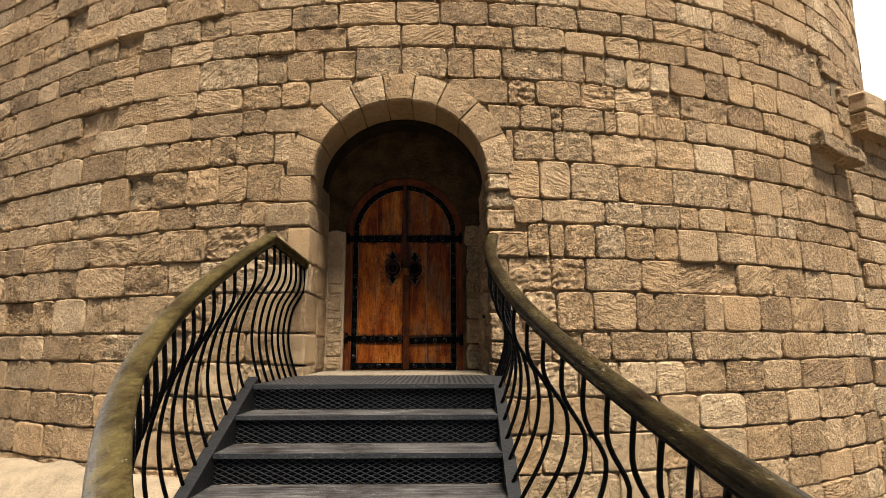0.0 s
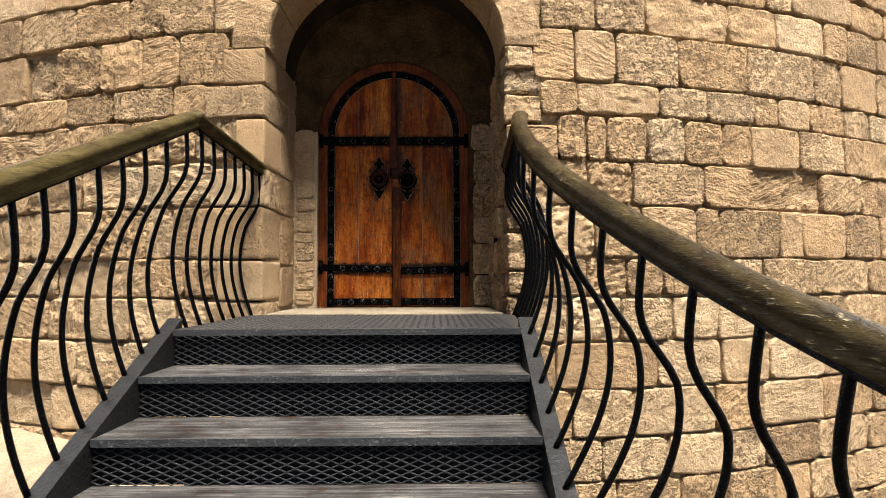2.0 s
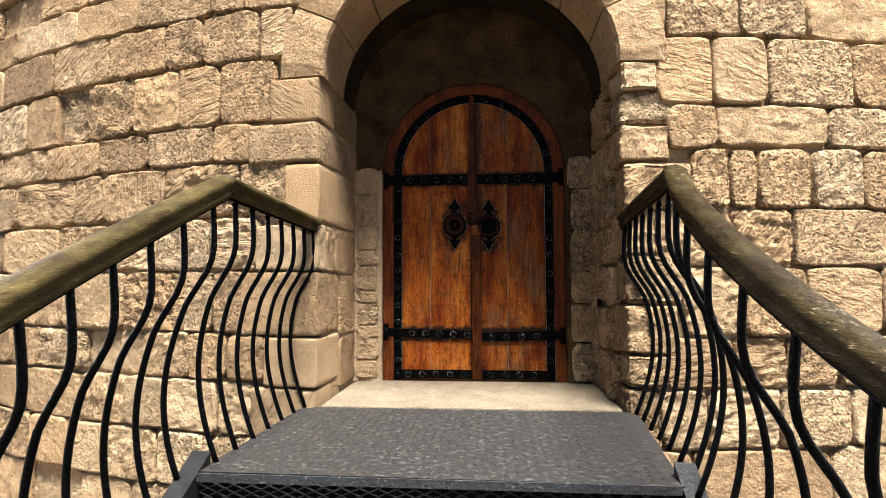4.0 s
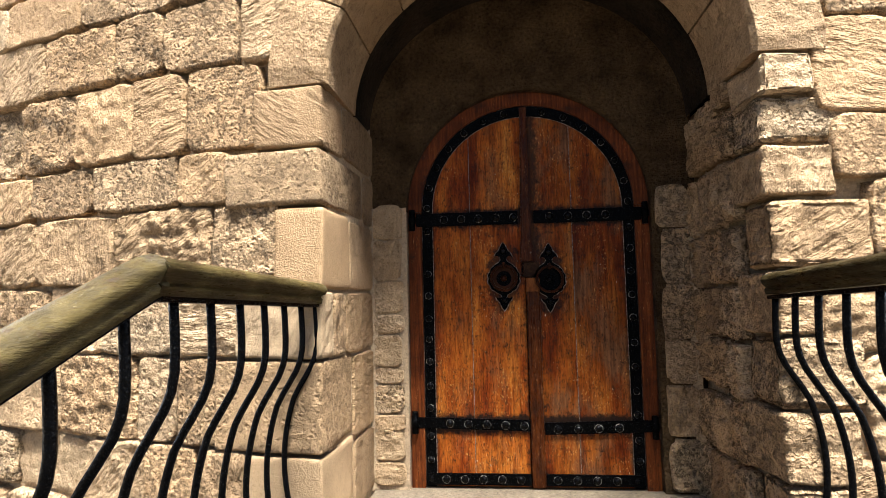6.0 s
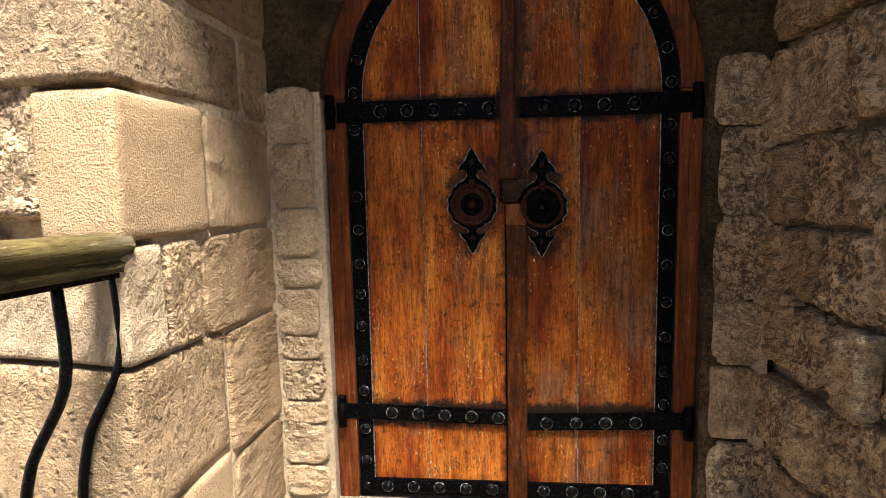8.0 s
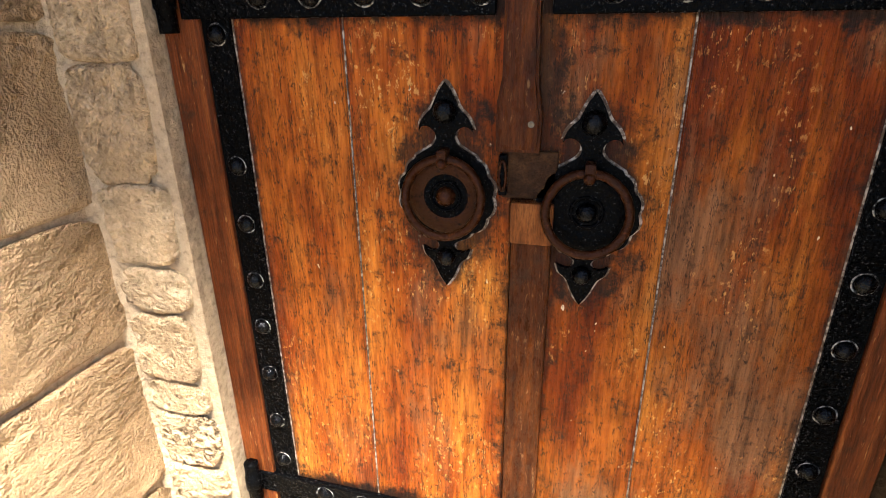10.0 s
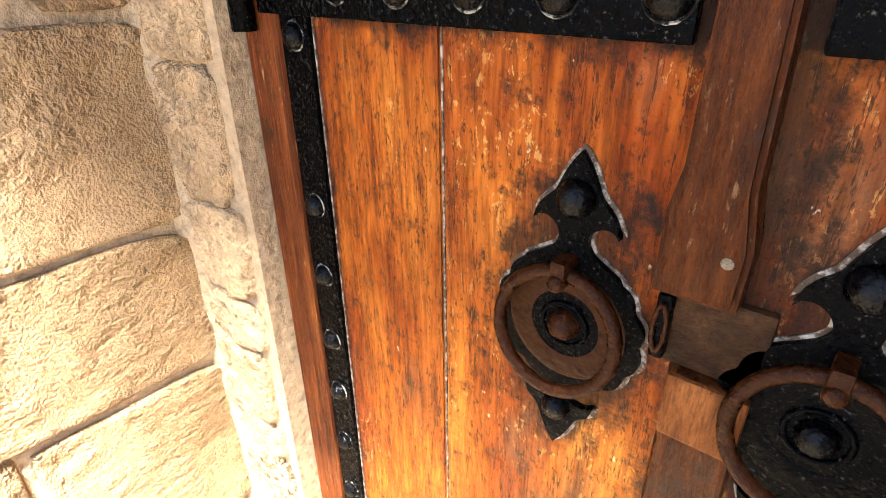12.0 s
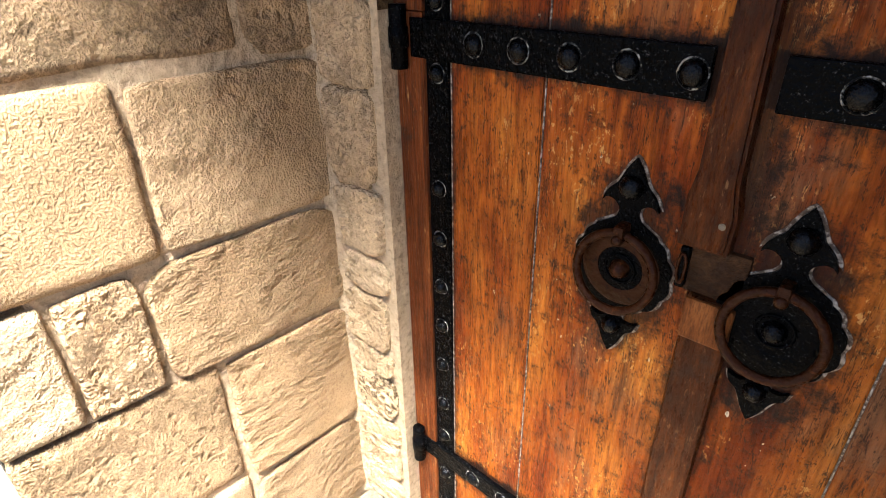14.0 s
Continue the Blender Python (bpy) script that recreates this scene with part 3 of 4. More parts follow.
def tower_core():
    """The mortar face behind the blocks, with the doorway cut out of it, and the wall's inner side."""
    verts, faces = [], []
    cuts = sorted([-14 + k * 0.4 for k in range(71) if abs(-14 + k * 0.4 + CX) > 1.15] + [x - CX for x in (-1.1, 1.1, -0.93, 0.93, -0.9299, 0.9299)] + [-CX + 0.9 * math.cos(math.pi * k / 24) for k in range(25)])
    for s in cuts:
        x = s + CX
        z = LOW
        if abs(x) < 0.92995:
            z = arch_z(x, 0.08) if abs(x) < 0.9295 else SPRING
            z = z or SPRING
        for out in (-0.075, -0.55):
            verts += [on_tower(s, z, out), on_tower(s, HIGH + 4, out)]
    for k in range(len(cuts) - 1):
        i = 4 * k
        faces += [(i, i + 4, i + 5, i + 1), (i + 2, i + 3, i + 7, i + 6), (i + 1, i + 5, i + 7, i + 3), (i, i + 2, i + 6, i + 4)]
    part("mortar_core", (verts, faces), OLD_MORTAR, tower, "old mortar behind the blocks, darkened for the joints' shade")


tower_core()


def joint_mortar():
    """Uneven mortar that fills the joints, here nearly flush, there washed out."""
    verts, faces, nu, nv, ds, dz = [], [], 132, 76, 0.07, 0.07
    for k in range(nv + 1):
        for i in range(nu + 1):
            s, z = -4.6 + ds * i, -1.5 + dz * k
            q = Vector((s * 1.3, z * 1.3, 3))
            verts.append(on_tower(s, z, -0.048 + 0.013 * noise.noise(q) + 0.005 * noise.noise(q * 4.2)))
    for k in range(nv):
        for i in range(nu):
            x, z = -4.6 + ds * (i + 0.5) + CX, -1.5 + dz * (k + 0.5)
            wide = DOOR_X + 0.14
            if -0.4 < z < SPRING and abs(x) < wide or z >= SPRING and (x / wide) ** 2 + ((z - SPRING) / (RISE + 0.14)) ** 2 < 1:
                continue
            a = k * (nu + 1) + i
            faces.append((a, a + 1, a + nu + 2, a + nu + 1))
    return verts, faces


part("joint_mortar", joint_mortar(), JOINT_MORTAR, tower, "sandy mortar in the joints between the blocks", True)

# reveals, vault and the back of the niche
BACK = -0.05
for side in (-1, 1):
    xs = [side * v for v in ((0.879, 0.816, 1.02, 1.02) if side < 0 else (0.918, 0.872, 1.02, 1.02))]
    ys = [FACE + 0.17, 0.5, 0.5, FACE + 0.17]
    verts = [(x, y, z) for z in (LOW, SPRING + 0.02) for x, y in zip(xs, ys)]
    part("reveal_backing", (verts, [(0, 1, 2, 3), (7, 6, 5, 4), (0, 4, 5, 1), (1, 5, 6, 2), (2, 6, 7, 3), (3, 7, 4, 0)]), MORTAR, tower)


def vault():
    n, verts, faces = 28, [], []
    for k in range(n + 1):
        a = math.pi * k / n
        for grow in (0.0, 0.2):
            for y in (FACE + 0.52, 0.5):
                verts.append(((DOOR_X - 0.005 + grow) * math.cos(a), y, SPRING + (RISE - 0.01 + grow) * math.sin(a)))
    for k in range(n):
        i = 4 * k
        faces += [(i, i + 1, i + 5, i + 4), (i + 2, i + 6, i + 7, i + 3), (i, i + 4, i + 6, i + 2), (i + 1, i + 3, i + 7, i + 5)]
    return verts, faces


part("vault", vault(), VAULT_SHADE, tower, "rough rendered barrel vault over the doorway, darkened for its shade", True)


def niche_back():
    """The rendered wall over the door frame, with an arched hole."""
    n, hole, verts, faces = 40, 0.648, [], []
    outer = [(-(DOOR_X + 0.02) * math.cos(math.pi * k / n), SPRING + (RISE + 0.02) * math.sin(math.pi * k / n)) for k in range(n + 1)]
    outer[0], outer[-1] = (-DOOR_X - 0.02, 1.5), (DOOR_X + 0.02, 1.5)
    inner = [(-hole * math.cos(math.pi * k / n), 1.48 + hole * math.sin(math.pi * k / n)) for k in range(n + 1)]
    for y in (BACK, 0.3):
        verts += [(x, y + (0.006 * noise.noise(Vector((x * 5, z * 5, 2))) if y < 0 else 0), z) for x, z in outer] + [(x, y, z) for x, z in inner]
    m = len(outer)
    for k in range(m - 1):
        faces += [(k, k + 1, m + k + 1, m + k), (2 * m + k, 3 * m + k, 3 * m + k + 1, 2 * m + k + 1), (m + k, m + k + 1, 3 * m + k + 1, 3 * m + k)]
    return verts, faces


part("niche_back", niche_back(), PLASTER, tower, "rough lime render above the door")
# right side takes the dark render: the niche's shade put into its colour
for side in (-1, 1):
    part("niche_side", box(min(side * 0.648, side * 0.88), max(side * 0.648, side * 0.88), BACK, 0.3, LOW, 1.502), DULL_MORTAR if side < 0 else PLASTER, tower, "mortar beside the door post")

# ---- sill and rock at the wall's foot ----
bm = box(-0.838, 0.838, -0.85, 0.3, -0.16, 0.004, 0.012)
tagged(part("door_sill", bm, SILL), "worn pale stone slab in front of the door", "sill", kind="structure")


def rock_ledge():
    """Bedrock that swells out under the lowest course."""
    verts, faces, nu, nv = [], [], 44, 9
    for i in range(nu + 1):
        s = -9.0 + 7.5 * i / nu
        top = -0.93 - 0.10 * noise.noise(Vector((s * 0.9, 1.3, 0))) - 0.25 * max(0, (s + 2.4))
        for k in range(nv + 1):
            f = k / nv
            out = 0.75 * math.sin(f * math.pi / 2) ** 1.3 + 0.10 * noise.noise(Vector((s * 1.7, f * 3, 4)))
            verts.append(on_tower(s, top - (top + 1.55) * f ** 2.2 + 0.05 * noise.noise(Vector((s * 3, f * 5, 8))), out - 0.05))
    for i in range(nu):
        for k in range(nv):
            a = i * (nv + 1) + k
            faces.append((a, a + 1, a + nv + 2, a + nv + 1))
    return verts, faces


tagged(part("bedrock_ledge", rock_ledge(), EARTH, None, "", True), "pale sandy bedrock swelling out below the masonry", "rock", kind="structure")

# ---- steel stairs ----
STEPS, GO, UP = 8, 0.335, 0.181
TOP_Y, TOP_Z = -1.945, -0.006
stairs = tagged(empty("staircase"), "dark steel staircase with expanded metal risers and grey treads", "stairs")


def step_at(k):
    """Left, right, front and height of the k-th tread, 0 being the landing."""
    return -0.958 - 0.004 * k, 0.792 - 0.007 * k, TOP_Y - GO * k, TOP_Z - UP * k


def landing_z(y):
    return TOP_Z + (y - TOP_Y) / (-0.80 - TOP_Y) * (-0.004 - TOP_Z)


def landing():
    outline = [(-0.965, TOP_Y), (0.80, TOP_Y - 0.02), (0.90, -0.95), (0.86, -0.86), (-0.85, -0.85), (-0.94, -0.90)]
    bm = bmesh.new()
    f = bm.faces.new([bm.verts.new((x, y, landing_z(y))) for x, y in outline])
    got = bmesh.ops.extrude_face_region(bm, geom=[f])
    bmesh.ops.translate(bm, verts=[v for v in got["geom"] if isinstance(v, bmesh.types.BMVert)], vec=(0, 0, -0.03))
    return bm


def checker_ribs():
    """The raised lozenges of the landing's plate."""
    verts, faces = [], []
    for i in range(44):
        for k in range(26):
            x, y = -0.93 + i * 0.04, TOP_Y + 0.03 + k * 0.04
            if x < -0.95 + 0.13 * max(0, (k - 20) / 7) or x > 0.76:
                continue
            turn = 0.9 if (i + k) % 2 else -0.9
            c, s, z = math.cos(turn), math.sin(turn), landing_z(y)
            a = len(verts)
            for u, v, h in ((-0.017, 0, 0), (0, -0.0045, 0), (0.017, 0, 0), (0, 0.0045, 0), (-0.009, 0, 0.0028), (0.009, 0, 0.0028)):
                verts.append((x + u * c - v * s, y + u * s + v * c, z + 0.0002 + h))
            faces += [(a, a + 1, a + 5, a + 4), (a + 1, a + 2, a + 5), (a + 2, a + 3, a + 4, a + 5), (a + 3, a, a + 4)]
    return verts, faces


part("landing_plate", landing(), STEEL_PLATE, stairs, "scuffed dark checker plate landing")
part("checker_ribs", checker_ribs(), STEEL_PLATE, stairs)


def lattice(width, height):
    """Expanded metal: crossing strands that leave flat diamonds."""
    pieces, cell, tall, t = [], 0.068, 0.031, 0.0022
    cols, rows = int(width / cell) + 1, int(round(height / tall))
    tall = height / rows
    for r in range(rows):
        for c in range(cols):
            x0, z0 = c * cell, r * tall
            for xa, za, xb, zb in ((x0, z0 + tall / 2, x0 + cell / 2, z0 + tall), (x0 + cell / 2, z0 + tall, x0 + cell, z0 + tall / 2), (x0, z0 + tall / 2, x0 + cell / 2, z0), (x0 + cell / 2, z0, x0 + cell, z0 + tall / 2)):
                if xb > width:
                    continue
                pieces.append(([(xa, 0, za - t), (xb, 0, zb - t), (xb, 0, zb + t), (xa, 0, za + t), (xa, 0.006, za - t), (xb, 0.006, zb - t), (xb, 0.006, zb + t), (xa, 0.006, za + t)],
                               [(0, 1, 2, 3), (0, 4, 5, 1), (3, 2, 6, 7)]))
    return joined(pieces)


mesh_sheet = None
for k in range(STEPS):
    xl, xr, y, z = step_at(k)
    if k:
        tread = part("tread", box(xl, xr, y, y + GO + 0.02, z - 0.028, z, 0.004), TREAD, stairs, "grey worn tread with pale scuffs")
        part("nosing", box(xl, xr, y - 0.006, y - 0.0005, z - 0.03, z + 0.002, 0.0015), MESH_PAINT, tread)
    else:
        part("nosing", box(xl, xr, y - 0.026, y - 0.021, z - 0.032, z + 0.001, 0.0015), MESH_PAINT, stairs)
    riser = part("riser", box(xl, xr, y + 0.022, y + 0.03, z - UP + 0.002, z - 0.03), BLACK, stairs)
    if mesh_sheet is None:
        mesh_sheet = part("riser_mesh", lattice(1.80, UP - 0.034), MESH_PAINT, riser, "diamond expanded metal sheet")
    else:
        ob = new("riser_mesh", mesh_sheet.data)
        ob.parent = riser
        ob["label"] = "diamond expanded metal sheet"
        mesh_sheet = ob
    mesh_sheet.location = (xl, y + 0.010 if k else y - 0.004, z - UP + 0.003)


def stringer(side):
    """A folded steel side of the flight: web and top flange."""
    bm = bmesh.new()
    n = STEPS
    x = [step_at(0)[0 if side < 0 else 1], step_at(n)[0 if side < 0 else 1]]
    (ya, za), (yb, zb) = (TOP_Y + 0.08, TOP_Z + 0.050), (step_at(n)[2] + 0.1, step_at(n)[3] + 0.055)
    rows = []
    for xx, yy, zz in ((x[0], ya, za), (x[1], yb, zb)):
        rows.append([bm.verts.new((xx + side * o, yy, zz + h)) for o, h in ((0.0, 0.0), (0.075, 0.0), (0.075, -0.03), (0.02, -0.035), (0.02, -0.30), (0.0, -0.30))])
    for i in range(6):
        bm.faces.new((rows[0][i], rows[0][(i + 1) % 6], rows[1][(i + 1) % 6], rows[1][i]))
    bm.faces.new(rows[0][::-1])
    bm.faces.new(rows[1])
    return bm


for side in (-1, 1):
    part("stringer", stringer(side), STEEL, stairs, "dark grey steel stringer with a top flange")
for x, y in ((-0.85, -1.2), (0.72, -1.2), (-0.88, -1.85), (0.70, -1.85)):
    part("support_leg", box(x - 0.04, x + 0.04, y - 0.04, y + 0.04, LOW, landing_z(y) - 0.03), STEEL, stairs)

# ---- railings ----


def rail_left(u):
    return (-0.893 - 0.193 * u + 0.135 * u * u - 0.001 * u ** 3, -1.93 - u, 1.079 - 0.505 * u + 0.046 * u * u)


def rail_right(u):
    past, v = max(0.0, u - 2.4), min(u, 2.4)
    return (0.8065 - 0.2659 * v + 0.3734 * v * v - 0.0844 * v ** 3 + 0.068 * past, -1.93 - u, 1.0826 - 0.4867 * v - 0.0755 * v * v + 0.0389 * v ** 3 - 0.177 * past)


def sweep(path, outline):
    """A moulded bar: the outline of (across, up) carried along the path."""
    verts, faces, m = [], [], len(outline)
    for k, c in enumerate(path):
        a, b = Vector(path[max(k - 1, 0)]), Vector(path[min(k + 1, len(path) - 1)])
        d = (b - a).normalized()
        side = d.cross(Vector((0, 0, 1))).normalized()
        up = side.cross(d)
        verts += [Vector(c) + u * side + v * up for u, v in outline]
    for k in range(len(path) - 1):
        for j in range(m):
            faces.append((k * m + j, k * m + (j + 1) % m, (k + 1) * m + (j + 1) % m, (k + 1) * m + j))
    faces += [tuple(range(m)), tuple(range((len(path) - 1) * m, len(path) * m))[::-1]]
    return verts, faces


MOULD = [(-0.030, -0.046), (0.030, -0.046), (0.034, -0.026), (0.027, -0.018), (0.040, -0.004), (0.046, 0.012), (0.040, 0.028), (0.022, 0.039), (0.0, 0.042),
         (-0.022, 0.039), (-0.040, 0.028), (-0.046, 0.012), (-0.040, -0.004), (-0.027, -0.018), (-0.034, -0.026)]


def railing(side):
    curve = rail_left if side < 0 else rail_right
    end = Vector((-0.900, -0.80, 1.04)) if side < 0 else Vector((0.868, -0.84, 1.04))
    thing = tagged(empty("railing"), "curved olive brown wooden handrail on bellied black iron balusters" if side < 0 else "curved dark brown worn handrail on bellied black iron balusters", "railing", "railings of the staircase")
    corner = Vector(curve(0))
    flat = [end.lerp(corner, k / 6) for k in range(6)]
    long = 3.6 if side > 0 else 3.15
    slope = [Vector(curve(0.02 + long * k / 36)) for k in range(37)]
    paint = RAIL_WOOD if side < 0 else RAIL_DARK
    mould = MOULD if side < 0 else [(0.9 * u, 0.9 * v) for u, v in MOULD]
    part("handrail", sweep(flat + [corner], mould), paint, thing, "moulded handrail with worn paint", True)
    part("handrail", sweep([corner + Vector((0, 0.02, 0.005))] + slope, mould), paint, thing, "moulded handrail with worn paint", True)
    part("under_bar", sweep([p + Vector((0, 0, -0.052)) for p in flat + [corner] + slope], [(-0.022, -0.007), (0.022, -0.007), (0.022, 0.007), (-0.022, 0.007)]), IRON, thing, "flat black iron bar under the handrail")
    tops, feet = [], []
    for k in range(7):
        p = end.lerp(corner, (k + 0.12) / 6.7)
        x = p.x + side * (0.035 + 0.03 * k / 9)
        tops.append(p)
        feet.append(Vector((x, p.y, landing_z(p.y) - 0.01)))
    for k in range(19):
        u = 0.075 + 0.186 * k if side > 0 else 0.06 + 0.16 * k
        p = Vector(curve(u))
        foot_y = -1.93 - 0.9 * u
        f = min(max(0.0, (TOP_Y + 0.08 - foot_y)) / GO, STEPS)
        j = f
        edge = step_at(j)[0 if side < 0 else 1]
        z = TOP_Z + 0.050 - UP * f if f > 0 else landing_z(foot_y)
        tops.append(p)
        feet.append(Vector((edge + (-0.062 if side < 0 else 0.036), foot_y, z - 0.012)))
    for top, foot in zip(tops, feet):
        out = Vector((side, 0, 0))
        swell = 0.112 if side < 0 else 0.118 + 0.05 * min(max(0.0, -2.45 - top.y), 0.8)
        line = []
        for k in range(25):
            f = k / 24
            g = max(0.0, (f - 0.13) / 0.87)
            belly = swell * math.sin(math.pi * g) * ease(g / 0.3) - 0.008 * math.sin(math.pi * min(1, f / 0.3))
            spot = (top + Vector((0, 0, -0.045))).lerp(foot, f)
            spot.x = top.x + (foot.x - top.x) * ease((f - 0.2) / 0.8)
            line.append(spot + out * belly)
        part("baluster", tube(line, 0.0115, 8), IRON, thing, "", True)
    low = Vector(curve(long))
    part("newel", box(low.x - 0.03, low.x + 0.03, low.y - 0.03, low.y + 0.03, LOW, low.z - 0.03, 0.006), IRON, thing)
    return thing


railing(-1)
railing(1)

# ---- door ----
HALF, MID = 0.644, 1.48             # outer half width of the frame; height of the arch's centre
door = tagged(empty("door_1"), "closed arched double door of orange planks with black studded iron bands", "door", kind="structure")


def arch_ring(r0, r1, z0, y_front, y_back, n=36, half=None):
    """An arched band between two radii, from z0 up; half: only the left (-1) or right (1) leg and quarter."""
    def line(r):
        left = [(-r, z0)] + [(-r * math.cos(math.pi * k / n), MID + r * math.sin(math.pi * k / n)) for k in range(n + 1)] + [(r, z0)]
        if half == -1:
            return left[: n // 2 + 2]
        if half == 1:
            return left[n // 2 + 1:]
        return left
    a, b = line(r1), line(r0)
    m = len(a)
    verts = [(x, y, z) for y in (y_front, y_back) for some in (a, b) for x, z in some]
    faces = []
    for k in range(m - 1):
        faces += [(k, k + 1, m + k + 1, m + k), (2 * m + k, 3 * m + k, 3 * m + k + 1, 2 * m + k + 1), (k, 2 * m + k, 2 * m + k + 1, k + 1), (m + k, m + k + 1, 3 * m + k + 1, 3 * m + k)]
    for k in (0, m - 1):
        faces.append((k, m + k, 3 * m + k, 2 * m + k))
    return verts, faces


def arc_frame(n=30):
    verts, faces = arch_ring(0.570, HALF, MID, -0.012, 0.10, n)
    return verts, faces


part("door_frame", arc_frame(), FRAME_WOOD, door, "red brown wooden arched door frame")
for side in (-1, 1):
    part("door_post", box(min(side * 0.570, side * HALF), max(side * 0.570, side * HALF), -0.012, 0.10, 0.0, MID - 0.002, 0.004), FRAME_WOOD, door, "red brown wooden door post")
part("stop_board", arch_ring(0.0, 0.600, 0.0, 0.06, 0.10, 36), POST_WOOD, door)


def plank(x0, x1, z0, y_front=0.0):
    """One plank, its top cut to the arch."""
    r, n = 0.560, 10
    top = []
    for k in range(n + 1):
        x = x1 + (x0 - x1) * k / n
        top.append((x, MID + math.sqrt(max(r * r - x * x, 0))))
    return plate([(x0, z0), (x1, z0)] + top, y_front, 0.055, 0.0025)


def strap(x0, x1, z0, z1, drop=0.0):
    bm = box(x0, x1, -0.0165, -0.003, z0, z1, 0.003)
    for v in bm.verts:
        v.co.z += drop * (v.co.x - x0) / (x1 - x0)
    return bm


def knocker(leaf, x, z):
    """Pierced plate with two spear ends, dished disc, boss and hanging ring."""
    def smooth_line(pts, n=3):
        """Through the points, rounded between them."""
        out = []
        for k in range(len(pts) - 1):
            p0, p1, p2, p3 = pts[max(k - 1, 0)], pts[k], pts[k + 1], pts[min(k + 2, len(pts) - 1)]
            for m in range(n):
                t = m / n
                out.append(tuple(0.5 * (2 * p1[d] + (p2[d] - p0[d]) * t + (2 * p0[d] - 5 * p1[d] + 4 * p2[d] - p3[d]) * t * t + (3 * p1[d] - p0[d] - 3 * p2[d] + p3[d]) * t ** 3) for d in (0, 1)))
        return out + [pts[-1]]

    def half(side):
        spade = smooth_line([(0.0, 0.194), (0.010, 0.180), (0.018, 0.164), (0.024, 0.151), (0.035, 0.140), (0.043, 0.128), (0.047, 0.114)])
        hook = smooth_line([(0.047, 0.114), (0.040, 0.121), (0.029, 0.121), (0.019, 0.113), (0.016, 0.101), (0.022, 0.090), (0.035, 0.081), (0.052, 0.071)])
        rim = []
        for k in range(1, 46):
            t = radians(52 - 112 * k / 45)
            r = 0.081 + 0.0055 * abs(math.sin(6.5 * t))
            rim.append((r * math.cos(t), r * math.sin(t)))
        foot = smooth_line([(0.036, -0.078), (0.021, -0.084), (0.0135, -0.092), (0.017, -0.102), (0.030, -0.105), (0.044, -0.098)])
        tip = smooth_line([(0.044, -0.098), (0.039, -0.114), (0.027, -0.124), (0.020, -0.138), (0.012, -0.156), (0.0, -0.174)])
        pts = spade[:-1] + hook + rim + foot[:-1] + tip
        return [(side * px, pz) for px, pz in pts]
    right, left = half(1), half(-1)
    outline = [(x + px, z + pz) for px, pz in right + left[-2:0:-1]]
    rim = [(x + px * 1.03 + math.copysign(0.0028, px or 1) * (px != 0), z + pz * 1.022) for px, pz in right + left[-2:0:-1]]
    part("scraped_rim", plate(rim[::-1], -0.0022, 0.0, 0.0), RIM, leaf, "pale scraped paint round the plate")
    part("knocker_plate", plate(outline[::-1], -0.010, 0.0, 0.0), DOOR_IRON, leaf, "black scalloped iron knocker plate with spear ends")
    bm = bmesh.new()
    for r0, r1, ya, yb in ((0.040, 0.060, -0.014, -0.0105),):
        for k in range(40):
            a, b = 2 * math.pi * k / 40, 2 * math.pi * (k + 1) / 40
            vs = [bm.verts.new((x + r * math.cos(t), y, z + r * math.sin(t))) for r, y, t in ((r0, yb, a), (r1, ya, a), (r1, ya, b), (r0, yb, b))]
            bm.faces.new(vs)
            vs = [bm.verts.new((x + r * math.cos(t), y, z + r * math.sin(t))) for r, y, t in ((r1, ya, a), (0.069, -0.0098, a), (0.069, -0.0098, b), (r1, ya, b))]
            bm.faces.new(vs)
    bmesh.ops.remove_doubles(bm, verts=bm.verts, dist=1e-5)
    part("knocker_dish", bm, BRASSY if x < 0 else DOOR_IRON, leaf, "worn brown dished rim of the knocker" if x < 0 else "black dished rim of the knocker", True)
    for dz, r, h in ((0.147, 0.0205, 0.021), (0.0, 0.018, 0.020), (-0.115, 0.0175, 0.018)):
        part("boss", dome(x, -0.0095, z + dz, r, h, 5, 16), RUST if dz == 0 and x < 0 else STUD_IRON, leaf, "", True)
    part("boss_washer", tube([(x + 0.026 * math.cos(t), -0.011, z + 0.026 * math.sin(t)) for t in [2 * math.pi * k / 24 for k in range(24)]], 0.003, 6, True), DOOR_IRON, leaf, "", True)
    lean = radians(9)
    ring = []
    for k in range(40):
        t = 2 * math.pi * k / 40
        px, pz = 0.067 * math.sin(t), 0.067 * math.cos(t)
        ring.append((x + px, -0.024 - (0.067 - pz) * math.sin(lean) * 0.9, z + 0.003 + pz))
    part("ring", tube(ring, 0.0078, 10, True), RUST, leaf, "rust brown iron knocker ring", True)
    clip = box(x - 0.0085, x + 0.0085, -0.040, -0.008, z + 0.058, z + 0.088, 0.004)
    part("clip", clip, RUST, leaf, "", False)
    part("clip_pin", dome(x, -0.039, z + 0.064, 0.010, 0.007, 3, 10), RUST, leaf, "", True)


